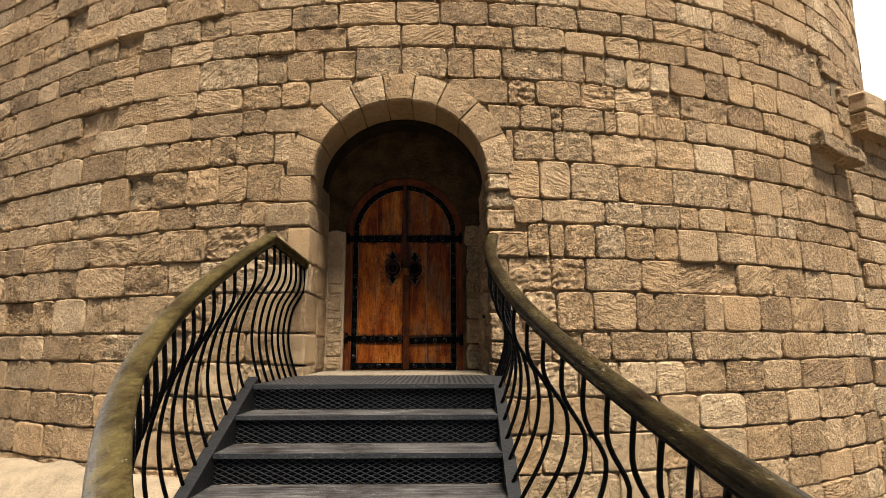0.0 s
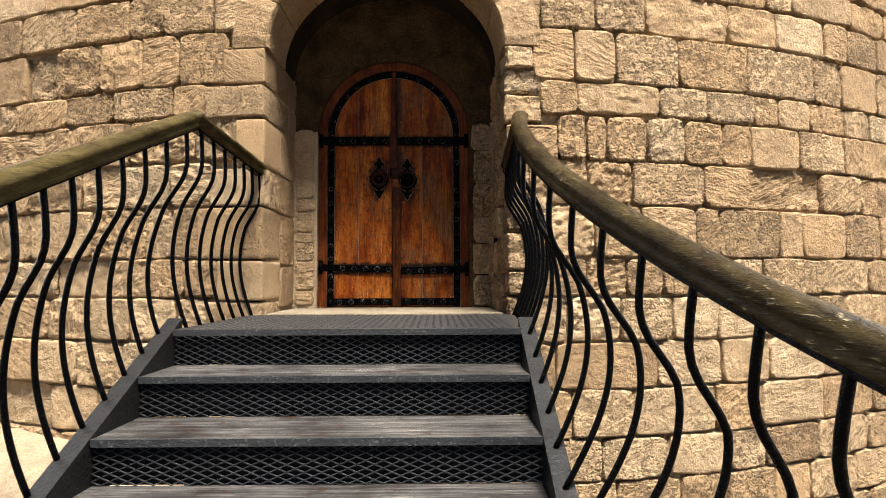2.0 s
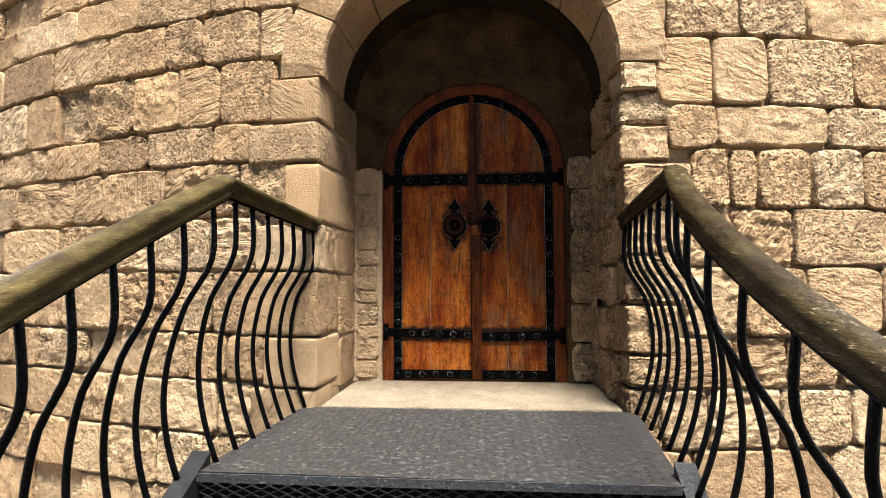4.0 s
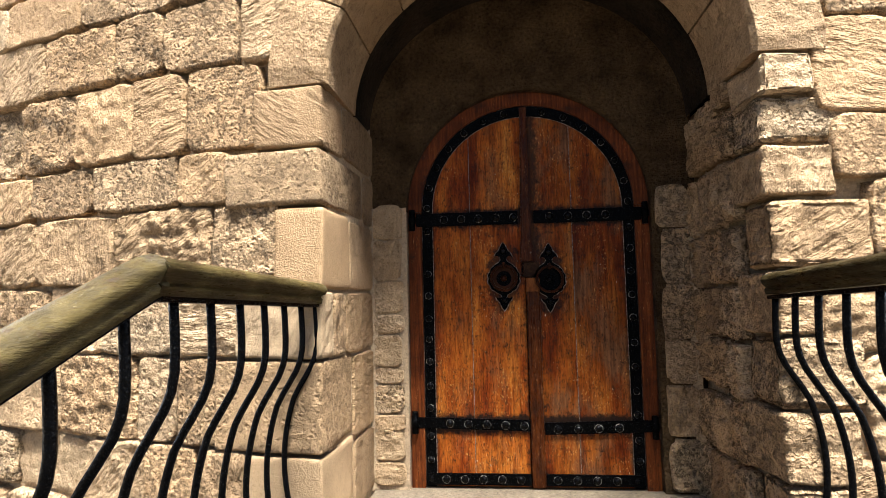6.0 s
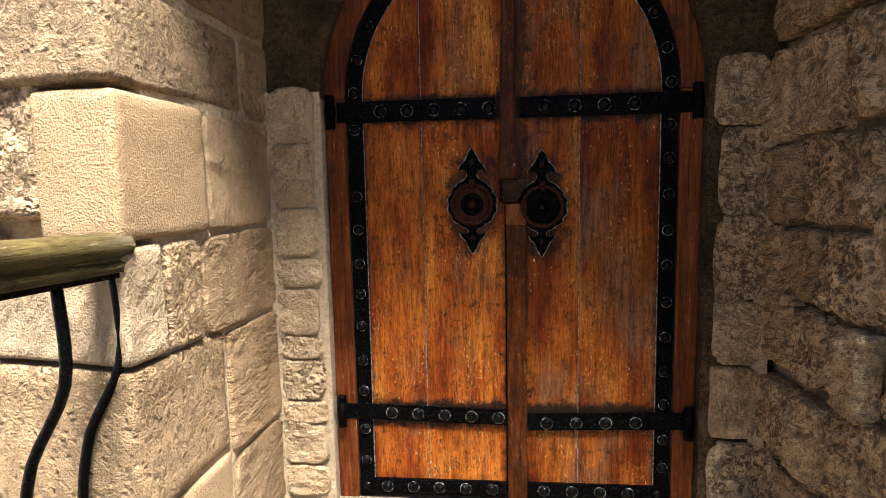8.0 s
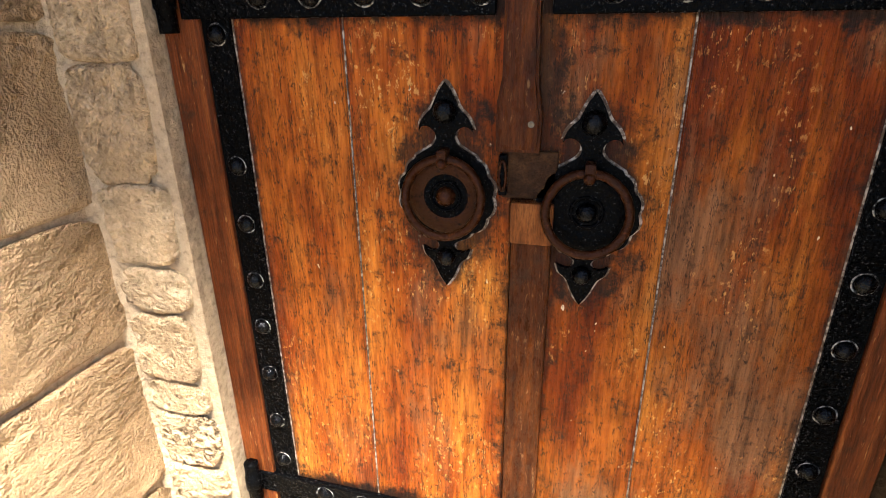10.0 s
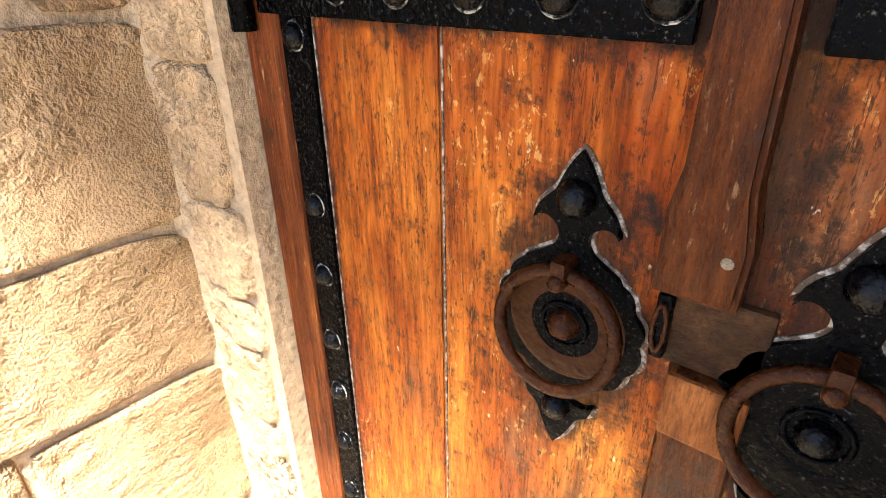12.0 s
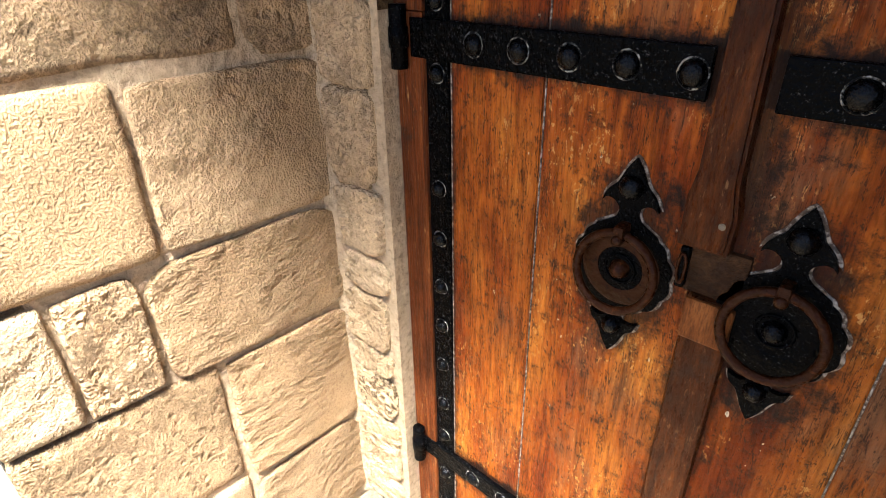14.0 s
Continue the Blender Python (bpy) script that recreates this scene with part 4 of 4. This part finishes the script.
def leaf_of(side):
    leaf = part("left_leaf" if side < 0 else "right_leaf", box(min(side * 0.012, side * 0.55), max(side * 0.012, side * 0.55), 0.045, 0.058, 0.012, 1.5), POST_WOOD, door)
    joints = (-0.562, -0.304, -0.012) if side < 0 else (0.012, 0.243, 0.562)
    for a, b in zip(joints, joints[1:]):
        part("plank", plank(a + 0.0018, b - 0.0018, 0.012), DOOR_WOOD if side < 0 else DULL_WOOD, leaf, "orange brown weathered door plank")
    part("scraped_edge", arch_ring(0.508, 0.5685, 0.012, -0.0012, 0.005, 36, side), RIM, leaf)
    part("edge_band", arch_ring(0.511, 0.566, 0.012, -0.008, 0.01, 36, side), DOOR_IRON, leaf, "black studded iron edge band")
    lo = (0.312, 0.373) if side < 0 else (0.290, 0.352)
    if side < 0:
        part("strap", strap(-0.60, -0.045, 1.397, 1.469), DOOR_IRON, leaf, "black iron hinge strap")
        part("strap", strap(-0.61, -0.012, lo[0] + 0.004, lo[1], -0.016), DOOR_IRON, leaf, "black iron hinge strap")
        part("bottom_band", strap(-0.566, -0.014, 0.022, 0.082), DOOR_IRON, leaf, "black iron bottom band")
        studs = [(-0.445 + 0.0945 * k, 1.433) for k in range(5)] + [(-0.435 + 0.098 * k, 0.340 - 0.003 * k) for k in range(5)] + [(-0.46 + 0.098 * k, 0.052) for k in range(5)]
        heights = (1.50, 1.372, 1.137, 1.019, 0.895, 0.785, 0.665, 0.535, 0.420, 0.272, 0.150, 0.052)
    else:
        part("strap", strap(0.040, 0.605, 1.397, 1.467), DOOR_IRON, leaf, "black iron hinge strap")
        part("strap", strap(0.064, 0.612, lo[0] - 0.008, lo[1] - 0.008, 0.016), DOOR_IRON, leaf, "black iron hinge strap")
        part("bottom_band", strap(0.064, 0.566, 0.022, 0.082), DOOR_IRON, leaf, "black iron bottom band")
        studs = [(0.125 + 0.098 * k, 1.432) for k in range(4)] + [(0.130 + 0.104 * k, 0.310 + 0.003 * k) for k in range(4)] + [(0.12 + 0.1 * k, 0.052) for k in range(5)]
        heights = (1.50, 1.360, 1.250, 1.128, 1.005, 0.885, 0.755, 0.630, 0.505, 0.385, 0.255, 0.150)
    studs += [(side * 0.539, h) for h in heights]
    studs += [(side * 0.539 * math.cos(radians(a)), MID + 0.539 * math.sin(radians(a))) for a in (14, 27, 40, 53, 66, 79)]
    for x, z in studs:
        part("stud", dome(x, -0.0155 if abs(x) < 0.5 else -0.0085, z, 0.020 if abs(x) < 0.5 and z < 1.6 else 0.017, 0.0155), STUD_IRON, leaf, "", True)
    # pale rings that paint the highlight round each stud's foot
    for x, z in studs:
        r, y = (0.0212, -0.0168) if abs(x) < 0.5 and z < 1.6 else (0.0182, -0.0085)
        part("stud_glint", tube([(x + r * math.cos(t), y, z + r * math.sin(t)) for t in [2 * math.pi * k / 16 for k in range(16)]], 0.0014, 4, True), STUD_GLINT, leaf)
    at = joints[1]
    part("joint_filler", box(at - 0.0013, at + 0.0013, 0.0012, 0.03, 0.012, 1.94), RIM, leaf)
    for z in (1.433, lo[0] + 0.035):
        x = side * 0.620
        line = [(x, -0.026, z + dz) for dz in (-0.058, -0.052, -0.020, -0.018, 0.018, 0.020, 0.052, 0.058)]
        part("hinge_barrel", tube(line, lambda f: 0.020 if 0.3 < f < 0.7 else 0.017, 12), DOOR_IRON, leaf, "black iron hinge barrel", True)
    knocker(leaf, -0.128 if side < 0 else 0.114, 1.104 if side < 0 else 1.092)
    if side > 0:
        # meeting stile: an upper cover bar, the lock gap, and a lower post
        bm = plate([(-0.020, 2.035), (-0.018, 1.98), (-0.027, 1.60), (-0.030, 1.31), (-0.038, 1.27), (-0.038, 1.192), (0.032, 1.192), (0.034, 1.25), (0.026, 1.30), (0.020, 1.60), (0.016, 1.98), (0.020, 2.035)][::-1], -0.034, 0.01, 0.005)
        part("cover_bar", bm, POST_WOOD, leaf, "dark worn wooden cover bar")
        part("stile", box(-0.010, 0.060, -0.022, 0.02, 0.012, 1.105, 0.006), POST_WOOD, leaf, "dark worn lower meeting stile")
        part("stile_block", box(-0.012, 0.0605, -0.0236, 0.0, 1.03, 1.1045, 0.004), BARE_WOOD, leaf, "bare orange wood at the stile's broken top")
        part("latch_loop", tube([(-0.027 + 0.006 * math.cos(t), -0.024, 1.150 + 0.026 * math.sin(t)) for t in [2 * math.pi * k / 14 for k in range(14)]], 0.0028, 6, True), RUST, leaf, "rusty latch loop", True)
        part("lock_plate", box(-0.030, 0.062, -0.010, 0.02, 1.108, 1.19, 0.003), SCUFFED, leaf, "scuffed wooden lock board")
        part("latch", box(-0.034, -0.020, -0.022, 0.0, 1.115, 1.185, 0.003), DOOR_IRON, leaf)
        part("nail", dome(0.018, -0.033, 1.238, 0.006, 0.003, 3, 10), SILL, leaf)
    return leaf


leaf_of(-1)
leaf_of(1)

# ---- stones of the reveals, arch and tower (last) ----
rnd = random.Random(7)


def front_y(x):
    return CY - math.sqrt(RAD * RAD - (x - CX) ** 2)


def quoin(x0, x1, y0, y1, z0, z1, uneven=0.007, flare=0.0, rugged=0.0, name="quoin"):
    """A corner block with worn rounded edges and an uneven face."""
    bm = box(x0, x1, y0, y1, z0, z1)
    bmesh.ops.subdivide_edges(bm, edges=bm.edges, cuts=15 if rugged else 9, use_grid_fill=True)
    edges = [e for e in bm.edges if len(e.link_faces) == 2 and e.calc_face_angle(0) > 1.0]
    bmesh.ops.bevel(bm, geom=edges, offset=rnd.uniform(0.010, 0.018), segments=2, affect="EDGES", profile=0.5)
    seed = rnd.uniform(0, 50)
    inner = x1 if flare > 0 else x0
    for v in bm.verts:
        if abs(v.co.x - inner) < 0.1:
            v.co.x += flare * (v.co.y - y0)
    for v in bm.verts:
        near_front = max(0.0, 1 - (v.co.y - y0) / (0.8 * (y1 - y0)))
        v.co.y += near_front * (front_y(v.co.x) - front_y(math.copysign(1.0, v.co.x)))
    for v in bm.verts:
        q = v.co * 7 + Vector((seed, 0, 0))
        v.co += (uneven * Vector((noise.noise(q), noise.noise(q + Vector((9, 0, 0))), noise.noise(q + Vector((0, 9, 0)))))) + 0.4 * uneven * noise.noise(q * 3) * Vector((0.7, 0.7, 0.3))
        if rugged:
            beds = noise.noise(Vector((q.x * 0.8, q.y * 0.8, q.z * 3.4))) + 0.7 * noise.noise(Vector((q.x * 2.5, q.y * 2.5, q.z * 6)))
            v.co += rugged * beds * Vector((-1, -1, 0))
    return part(name, bm, STONE if rugged else STONE_TOOLED, tower, "", True)


# quoins: bottom, top, depth into the reveal, length along the front
LEFT_Q = [(-0.21, 0.09, 0.35, 0.44), (0.09, 0.385, 0.44, 0.36), (0.385, 0.765, 0.42, 0.52), (0.765, 1.05, 0.19, 0.42), (1.05, 1.405, 0.40, 0.24), (1.405, 1.655, 0.58, 0.48), (1.655, 1.925, 0.30, 0.34)]
RIGHT_Q = [(-0.22, 0.12, 0.26, 0.20), (0.12, 0.30, 0.20, 0.24), (0.30, 0.57, 0.34, 0.30), (0.57, 0.84, 0.24, 0.34), (0.84, 1.09, 0.30, 0.20), (1.09, 1.36, 0.22, 0.40), (1.36, 1.57, 0.36, 0.28), (1.57, 1.76, 0.24, 0.36), (1.76, 1.925, 0.30, 0.22)]


ENDS = (-0.41, -0.41, -0.415, -0.68, -0.465, -0.225, -0.53)       # where the left reveal's own stones begin
for (z0, z1, deep, long), end in zip(LEFT_Q, ENDS):
    y = front_y(-1.0) - 0.024 - rnd.uniform(0.0, 0.010)
    quoin(-DOOR_X - long + 0.008, -DOOR_X - 0.022 + rnd.uniform(0, 0.010), y, end - 0.005, z0 + 0.007, z1 - 0.007, 0.006, 0.04)
for z0, z1, deep, long in RIGHT_Q:
    y = front_y(1.0) - rnd.uniform(-0.01, 0.018)
    ob = quoin(DOOR_X + 0.028 - rnd.uniform(0, 0.032), DOOR_X + long - 0.008, y, y + deep, z0 + 0.008, z1 - 0.008, 0.009, -0.02, 0.009)


def reveal(side):
    """Blocks of the doorway's side, behind the quoins."""
    def at(u, v, out):
        return Vector((side * (0.842 + (0.03 if side < 0 else 0.015) * (-0.05 - u) / 0.75 - 0.002 - out), u, v))
    if side < 0:
        rows = [(0.02, 0.355, (-0.41, -0.04)), (0.355, 0.75, (-0.415, -0.04)), (0.75, 1.05, (-0.52, -0.04)), (1.05, 1.395, (-0.465, -0.04)), (1.395, 1.66, (-0.225, -0.04)), (1.66, 1.925, (-0.53, -0.04))]
        pieces = [(z0, z1, a, b) for z0, z1, ys in rows for a, b in zip(ys, ys[1:])]
        pieces += [(0.76, 1.045, -0.68, -0.525)]
    else:
        pieces = []
        z = -0.02
        for h in (0.30, 0.27, 0.25, 0.24, 0.26, 0.29, 0.23, 0.11):
            cuts = (-0.58, rnd.uniform(-0.44, -0.34), rnd.uniform(-0.25, -0.16), -0.04)
            shift = rnd.uniform(-0.02, 0.02)
            pieces += [(z + k * shift, z + h + k * shift, a, b) for k, (a, b) in enumerate(zip(cuts, cuts[1:]))]
            z += h
    for z0, z1, a, b in pieces:
        if side < 0:
            verts, faces = rough_block(at, a, b, z0, z1, rnd, 0.018, 0.009, 0.05, 0.010, 0.006, 0.0035, 0.007)
        else:
            verts, faces = rough_block(at, a, b, z0, z1, rnd, 0.016, 0.012, 0.05, 0.020, 0.012, 0.019, 0.014, 0.010)
        part("stone", (verts, faces), STONE if side > 0 or a < -0.6 else STONE_TOOLED, tower, "", True)


reveal(-1)
reveal(1)


def jamb_strip(side, heights):
    """Small rubble between the reveal and the door post."""
    def at(u, v, out):
        return Vector((side * u, BACK - out - 0.004, v))
    for z0, z1 in zip(heights, heights[1:]):
        verts, faces = rough_block(at, 0.664 + rnd.uniform(0, 0.018), 0.838, z0, z1, rnd, 0.013, 0.004, 0.04, 0.014, 0.012 if side < 0 else 0.014, 0.011 if side < 0 else 0.014, 0.016)
        part("stone", (verts, faces), STONE_PALE if side < 0 else STONE, tower, "", True)


jamb_strip(-1, (0.02, 0.16, 0.31, 0.40, 0.555, 0.64, 0.82, 0.92, 1.10, 1.33, 1.52))
jamb_strip(1, (0.02, 0.28, 0.545, 0.77, 1.06, 1.345, 1.57))


def corner_mortar(side):
    """Mortar smeared into the corner between the reveal and the stones beside the door post."""
    verts, faces, n = [], [], 60
    for k in range(n + 1):
        z = 0.006 + 1.495 * k / n
        w = 0.020 * noise.noise(Vector((z * 7, side, 0)))
        d = 0.016 * noise.noise(Vector((z * 9, side, 5)))
        for x, y in ((0.848, -0.082 + 0.6 * w), (0.840, -0.076 + 0.6 * w), (0.828 + 0.3 * d, -0.063 + 0.2 * w), (0.812 + 0.7 * d, -0.056), (0.806 + 0.7 * d, -0.045)):
            verts.append((side * x, y, z))
    for k in range(n):
        for j in range(4):
            a = 5 * k + j
            faces.append((a, a + 1, a + 6, a + 5))
    return verts, faces


for side in (-1, 1):
    part("corner_mortar", corner_mortar(side), MORTAR if side < 0 else JOINT_MORTAR, tower, "smooth mortar in the corner beside the door", True)


def voussoir(a0, a1):
    """One arch stone between two angles, with a worn edge along the intrados."""
    bm = bmesh.new()
    n, gap = 5, 0.006
    grid = []
    lift = rnd.uniform(0.012, 0.020)
    for k in range(n + 1):
        a = a0 + gap + (a1 - a0 - 2 * gap) * k / n
        line = []
        for r, out in ((-0.004, -0.5), (-0.004, -0.02), (0.012, 0.004), (0.06, 0.008), (RING * 0.5, 0.008), (RING - 0.06, 0.008), (RING - 0.016, 0.004), (RING - 0.008, -0.016), (RING - 0.008, -0.2)):
            x = -(DOOR_X + r) * math.cos(a)
            z = SPRING + (RISE + r) * math.sin(a)
            e = -0.012 if k in (0, n) and out > -0.1 else 0.0
            line.append(bm.verts.new((x, front_y(x) - out - lift - e + 0.003 * noise.noise(Vector((x * 9, z * 9, a0))), z)))
        grid.append(line)
    m = len(grid[0])
    for k in range(n):
        for i in range(m):
            bm.faces.new((grid[k][i], grid[k + 1][i], grid[k + 1][(i + 1) % m], grid[k][(i + 1) % m]))
    for line in (grid[0], grid[-1]):
        bm.faces.new(line)
    return part("voussoir", bm, STONE_CUT, tower)


CUTS = [radians(a) for a in (0, 25, 45.5, 63, 81, 98, 115, 134, 156, 180)]
for a0, a1 in zip(CUTS, CUTS[1:]):
    voussoir(a0, a1)

# courses of the tower: bottom, top, joints left of the doorway, joints right of it (along the curve)
COURSES = {}


def course(z0, z1, left, right):
    COURSES[(z0, z1)] = (left, right)


course(2.92, 3.25, (-3.81, -3.33, -2.44, -1.76, -1.43, -1.04, -0.7, -0.24, 0.22, 0.49, 0.78), (1.41, 1.66, 1.88, 2.13, 2.42, 2.67, 3.13))
course(2.65, 2.92, (-3.55, -2.96, -2.45, -1.91, -1.48, -1.18), (0.84, 1.12, 1.6, 1.98, 2.43, 2.79, 3.43))
course(2.39, 2.65, (-5.34, -4.5, -3.87, -3.09, -2.5, -1.89, -1.64), (0.95, 1.27, 1.39, 1.84, 1.98, 2.24, 2.81, 3.08, 3.83))
course(2.07, 2.39, (-5.49, -4.65, -4.07, -3.36, -2.76, -2.25, -1.95, -1.54), (0.88, 1.3, 1.7, 2.43, 2.91, 3.45))
course(1.68, 2.07, (-4.69, -4.08, -3.69, -3.29, -2.97, -2.51, -2.12, -1.81), (1.13, 1.45, 1.97, 2.6, 3.32, 3.66, 4.19))
course(1.435, 1.68, (-4.15, -3.4, -2.84, -2.38, -1.85), (1.15, 1.8, 2.21, 2.66, 2.9, 3.26, 3.7))
course(1.10, 1.435, (-4.42, -3.8, -3.07, -2.77, -2.22, -1.66), (1.21, 1.37, 1.69, 2.0, 2.34, 2.62, 3.13, 3.66))
course(0.775, 1.10, (-3.22, -2.65, -2.28, -1.86), (1.22, 1.56, 2.16, 2.57, 3.36, 3.88, 4.48, 5.04, 5.67))
course(0.395, 0.775, (-3.16, -2.55, -2.06, -1.83), (1.26, 1.63, 2.08, 2.28, 2.87, 3.12, 3.64, 4.15, 4.75))
course(0.11, 0.395, (-3.42, -2.89, -2.36, -2.0, -1.72), (1.2, 1.5, 1.79, 2.4, 2.7, 3.31, 3.94, 4.61, 5.41))
course(-0.21, 0.11, (-3.54, -2.96, -2.52, -2.17, -1.79), (1.05, 1.45, 1.86, 2.25, 2.58, 3.09, 3.61, 4.21, 5.03))
course(-0.545, -0.21, (-3.48, -3.04, -2.65, -2.23, -1.83, -1.3, -0.8, -0.2, 0.35, 0.96), (1.73, 2.27, 2.72, 3.3))
course(-0.89, -0.545, (-3.46, -2.9, -2.44, -2.07, -1.6, -1.0, -0.4, 0.2, 0.7, 1.07), (1.54, 2.21, 2.63, 3.28))
course(-1.19, -0.89, (-2.4, -1.9, -1.3, -0.8, -0.2, 0.3, 0.8, 1.29), (1.81, 2.32, 2.66, 3.22))
course(-1.5, -1.19, (-1.6, -1.1, -0.4, 0.2, 0.7, 1.4), (1.9, 2.3))
course(-1.82, -1.5, (-0.4, 0.3, 0.9, 1.3), (1.75, 2.2, 2.7, 3.2))
course(-2.15, -1.82, (-0.2, 0.6, 1.1), (1.9, 2.4, 3.0))
course(3.25, 3.5, (-2.3, -1.75, -1.35, -0.8, -0.25, 0.3, 0.9), (1.45, 1.9, 2.3))
course(3.5, 3.76, (-2.1, -1.4, -0.9, -0.3, 0.15, 0.65, 1.15), (1.6, 2.1, 2.5))
z = 3.76
while z < HIGH:
    h = rnd.uniform(0.22, 0.34)
    course(z, z + h, (-0.4, 0.1), (0.5,))
    z += h

near, far = [], []
for (z0, z1), (left, right) in COURSES.items():
    joints = list(left) + list(right)
    s = joints[0]
    while s > -11.5:
        s -= rnd.uniform(0.28, 0.78)
        joints.insert(0, s)
    s = joints[-1]
    while s < 11.5:
        s += rnd.uniform(0.28, 0.78)
        joints.append(s)
    # stops at the doorway: quoins below the spring line, arch stones above it
    mid_z = (z0 + z1) / 2
    stop = None
    if mid_z < SPRING and z1 > -0.1:
        quoins = [q[3] for q in LEFT_Q if q[0] < mid_z <= q[1]], [q[3] for q in RIGHT_Q if q[0] < mid_z <= q[1]]
        stop = (-DOOR_X - (quoins[0] or [0.3])[0] - CX + 0.022, DOOR_X + (quoins[1] or [0.3])[0] - CX - 0.012)
    elif mid_z >= SPRING and z0 < SPRING + RISE + RING - 0.03:
        k = (max(z0, SPRING + 0.01) + 0.8 * (z1 - z0) - SPRING) / (RISE + RING)
        x = (DOOR_X + RING) * math.sqrt(max(0, 1 - k * k)) + 0.005
        stop = (-x - CX, x - CX) if k < 1 else None
    spans = []
    for a, b in zip(joints, joints[1:]):
        if not stop or b <= stop[0] or a >= stop[1]:
            spans.append((a, b))
            continue
        spans += [(a, stop[0])] if a < stop[0] else []
        spans += [(stop[1], b)] if b > stop[1] else []
    for a, b in spans:
        if b - a < 0.05:
            continue
        close = -3.3 < (a + b) / 2 < 3.3 and -1.2 < mid_z < 2.95
        weather = rnd.random()
        lift, rough, wander = (rnd.uniform(0.002, 0.018), 0.007, 0.008) if weather < 0.45 else (rnd.uniform(-0.002, 0.016), 0.011, 0.011)
        if weather > 0.8:
            lift, rough = rnd.uniform(-0.008, 0.010), 0.017
        if weather > 0.96 and abs((a + b) / 2) > 1.6:
            lift, rough = -0.03, 0.02
        erode = rnd.uniform(0.006, 0.013) if weather > 0.74 else 0.0
        cell = 0.028 if close else 0.033 if z0 < 4.2 and abs(a) < 6.5 else 0.065
        if weather >= 0.45 and close:
            if -2.6 < (a + b) / 2 < 2.0 and mid_z > -0.4:
                cell = 0.014
            else:
                rough = min(rough, 0.020)
        if mid_z >= SPRING and stop and min(abs(a - stop[1]), abs(b - stop[0])) < 0.02:
            lift, rough, erode = 0.0, 0.004, 0.0
        lean = rnd.uniform(-0.012, 0.012)
        v, f = rough_block(lambda s, t, o, lean=lean, a=a: on_tower(s, t + lean * (s - a), o), a, b, z0, z1, rnd, cell, 0.0075, 0.08, rnd.uniform(0.012, 0.025), lift, rough, wander, erode)
        (near if close else far).append((v, f, weather))
near.sort(key=lambda p: abs((p[0][-1] - Vector((0, front_y(0), 0.8))).length))
far += near[290:]
for v, f, weather in near[:290]:
    low = v[-1].z < 0.25 and rnd.random() < 0.6
    part("stone", (v, f), STONE_PALE if low else STONE, tower, "", True)
rest = part("masonry", joined([p[:2] for p in far]), STONE_FAR, tower, "weathered sandstone courses higher up and round the sides", True)
rest["kind"] = "stuff"

# a slab that juts out of the wall, and the broken spur beside the tower
slab = box(0, 0.95, -0.20, 0.3, -0.08, 0.08, 0.02)
bmesh.ops.subdivide_edges(slab, edges=slab.edges, cuts=3, use_grid_fill=True)
base = on_tower(4.88, 2.70, 0)
turn = Matrix.Translation(base) @ Matrix.Rotation(4.88 / RAD, 4, "Z") @ Matrix.Rotation(radians(7), 4, "Y")
for v in slab.verts:
    q = v.co * 4
    v.co += 0.05 * Vector((noise.noise(q), noise.noise(q + Vector((5, 1, 0))), noise.noise(q + Vector((0, 7, 2)))))
    v.co = turn @ v.co
part("jutting_slab", slab, STONE, tower, "rough broken stone slab jutting out of the wall")

spur = tagged(empty("wall_spur"), "broken masonry spur standing out from the tower", "wall", kind="structure")
FOOT = on_tower(6.05, 0, 0.04)
WAY = Vector((0.86, 0.51, 0)).normalized()
OUTW = Vector((WAY.y, -WAY.x, 0))


def on_spur(s, z, out):
    return FOOT + s * WAY + out * OUTW + Vector((0, 0, z))


def spur_top(s):
    return 3.95 - 0.55 * s


verts, faces = [], []
for k in range(8):
    s = -0.3 + k * 0.45
    for out, z in ((-0.03, LOW), (-0.03, spur_top(s) - 0.1), (-1.6, spur_top(s) - 0.1), (-1.6, LOW)):
        verts.append(on_spur(s, z, out))
for k in range(7):
    for j in range(4):
        faces.append((4 * k + j, 4 * k + (j + 1) % 4, 4 * k + 4 + (j + 1) % 4, 4 * k + 4 + j))
faces += [(0, 1, 2, 3), (28, 31, 30, 29)]
part("mortar_core", (verts, faces), OLD_MORTAR, spur)
pieces = []
z = LOW
while z < 4.3:
    h = rnd.uniform(0.26, 0.36)
    s = rnd.uniform(-0.35, -0.05)
    while s < 2.9:
        w = rnd.uniform(0.35, 0.75)
        if z + h < spur_top(s + w / 2) + 0.12:
            pieces.append(block(on_spur, s, s + w, z, z + h, rnd, 0.010, 0.3, 0.02, 0.02, 0.012))
        s += w
    z += h
z = 3.02
while z < 3.9:
    h = rnd.uniform(0.26, 0.34)
    s = 0.0
    while s < 1.6:
        w = rnd.uniform(0.45, 0.8)
        if z + h < spur_top(s + w / 2) + 0.15:
            pieces.append(block(lambda u, v, o: on_spur(u, v, o + 0.21), s, s + w, z, z + h, rnd, 0.006, 0.32, 0.02, 0.02, 0.014))
        s += w
    z += h
ob = part("masonry", joined(pieces), STONE_FAR, spur, "weathered sandstone blocks of the spur")
ob["kind"] = "stuff"
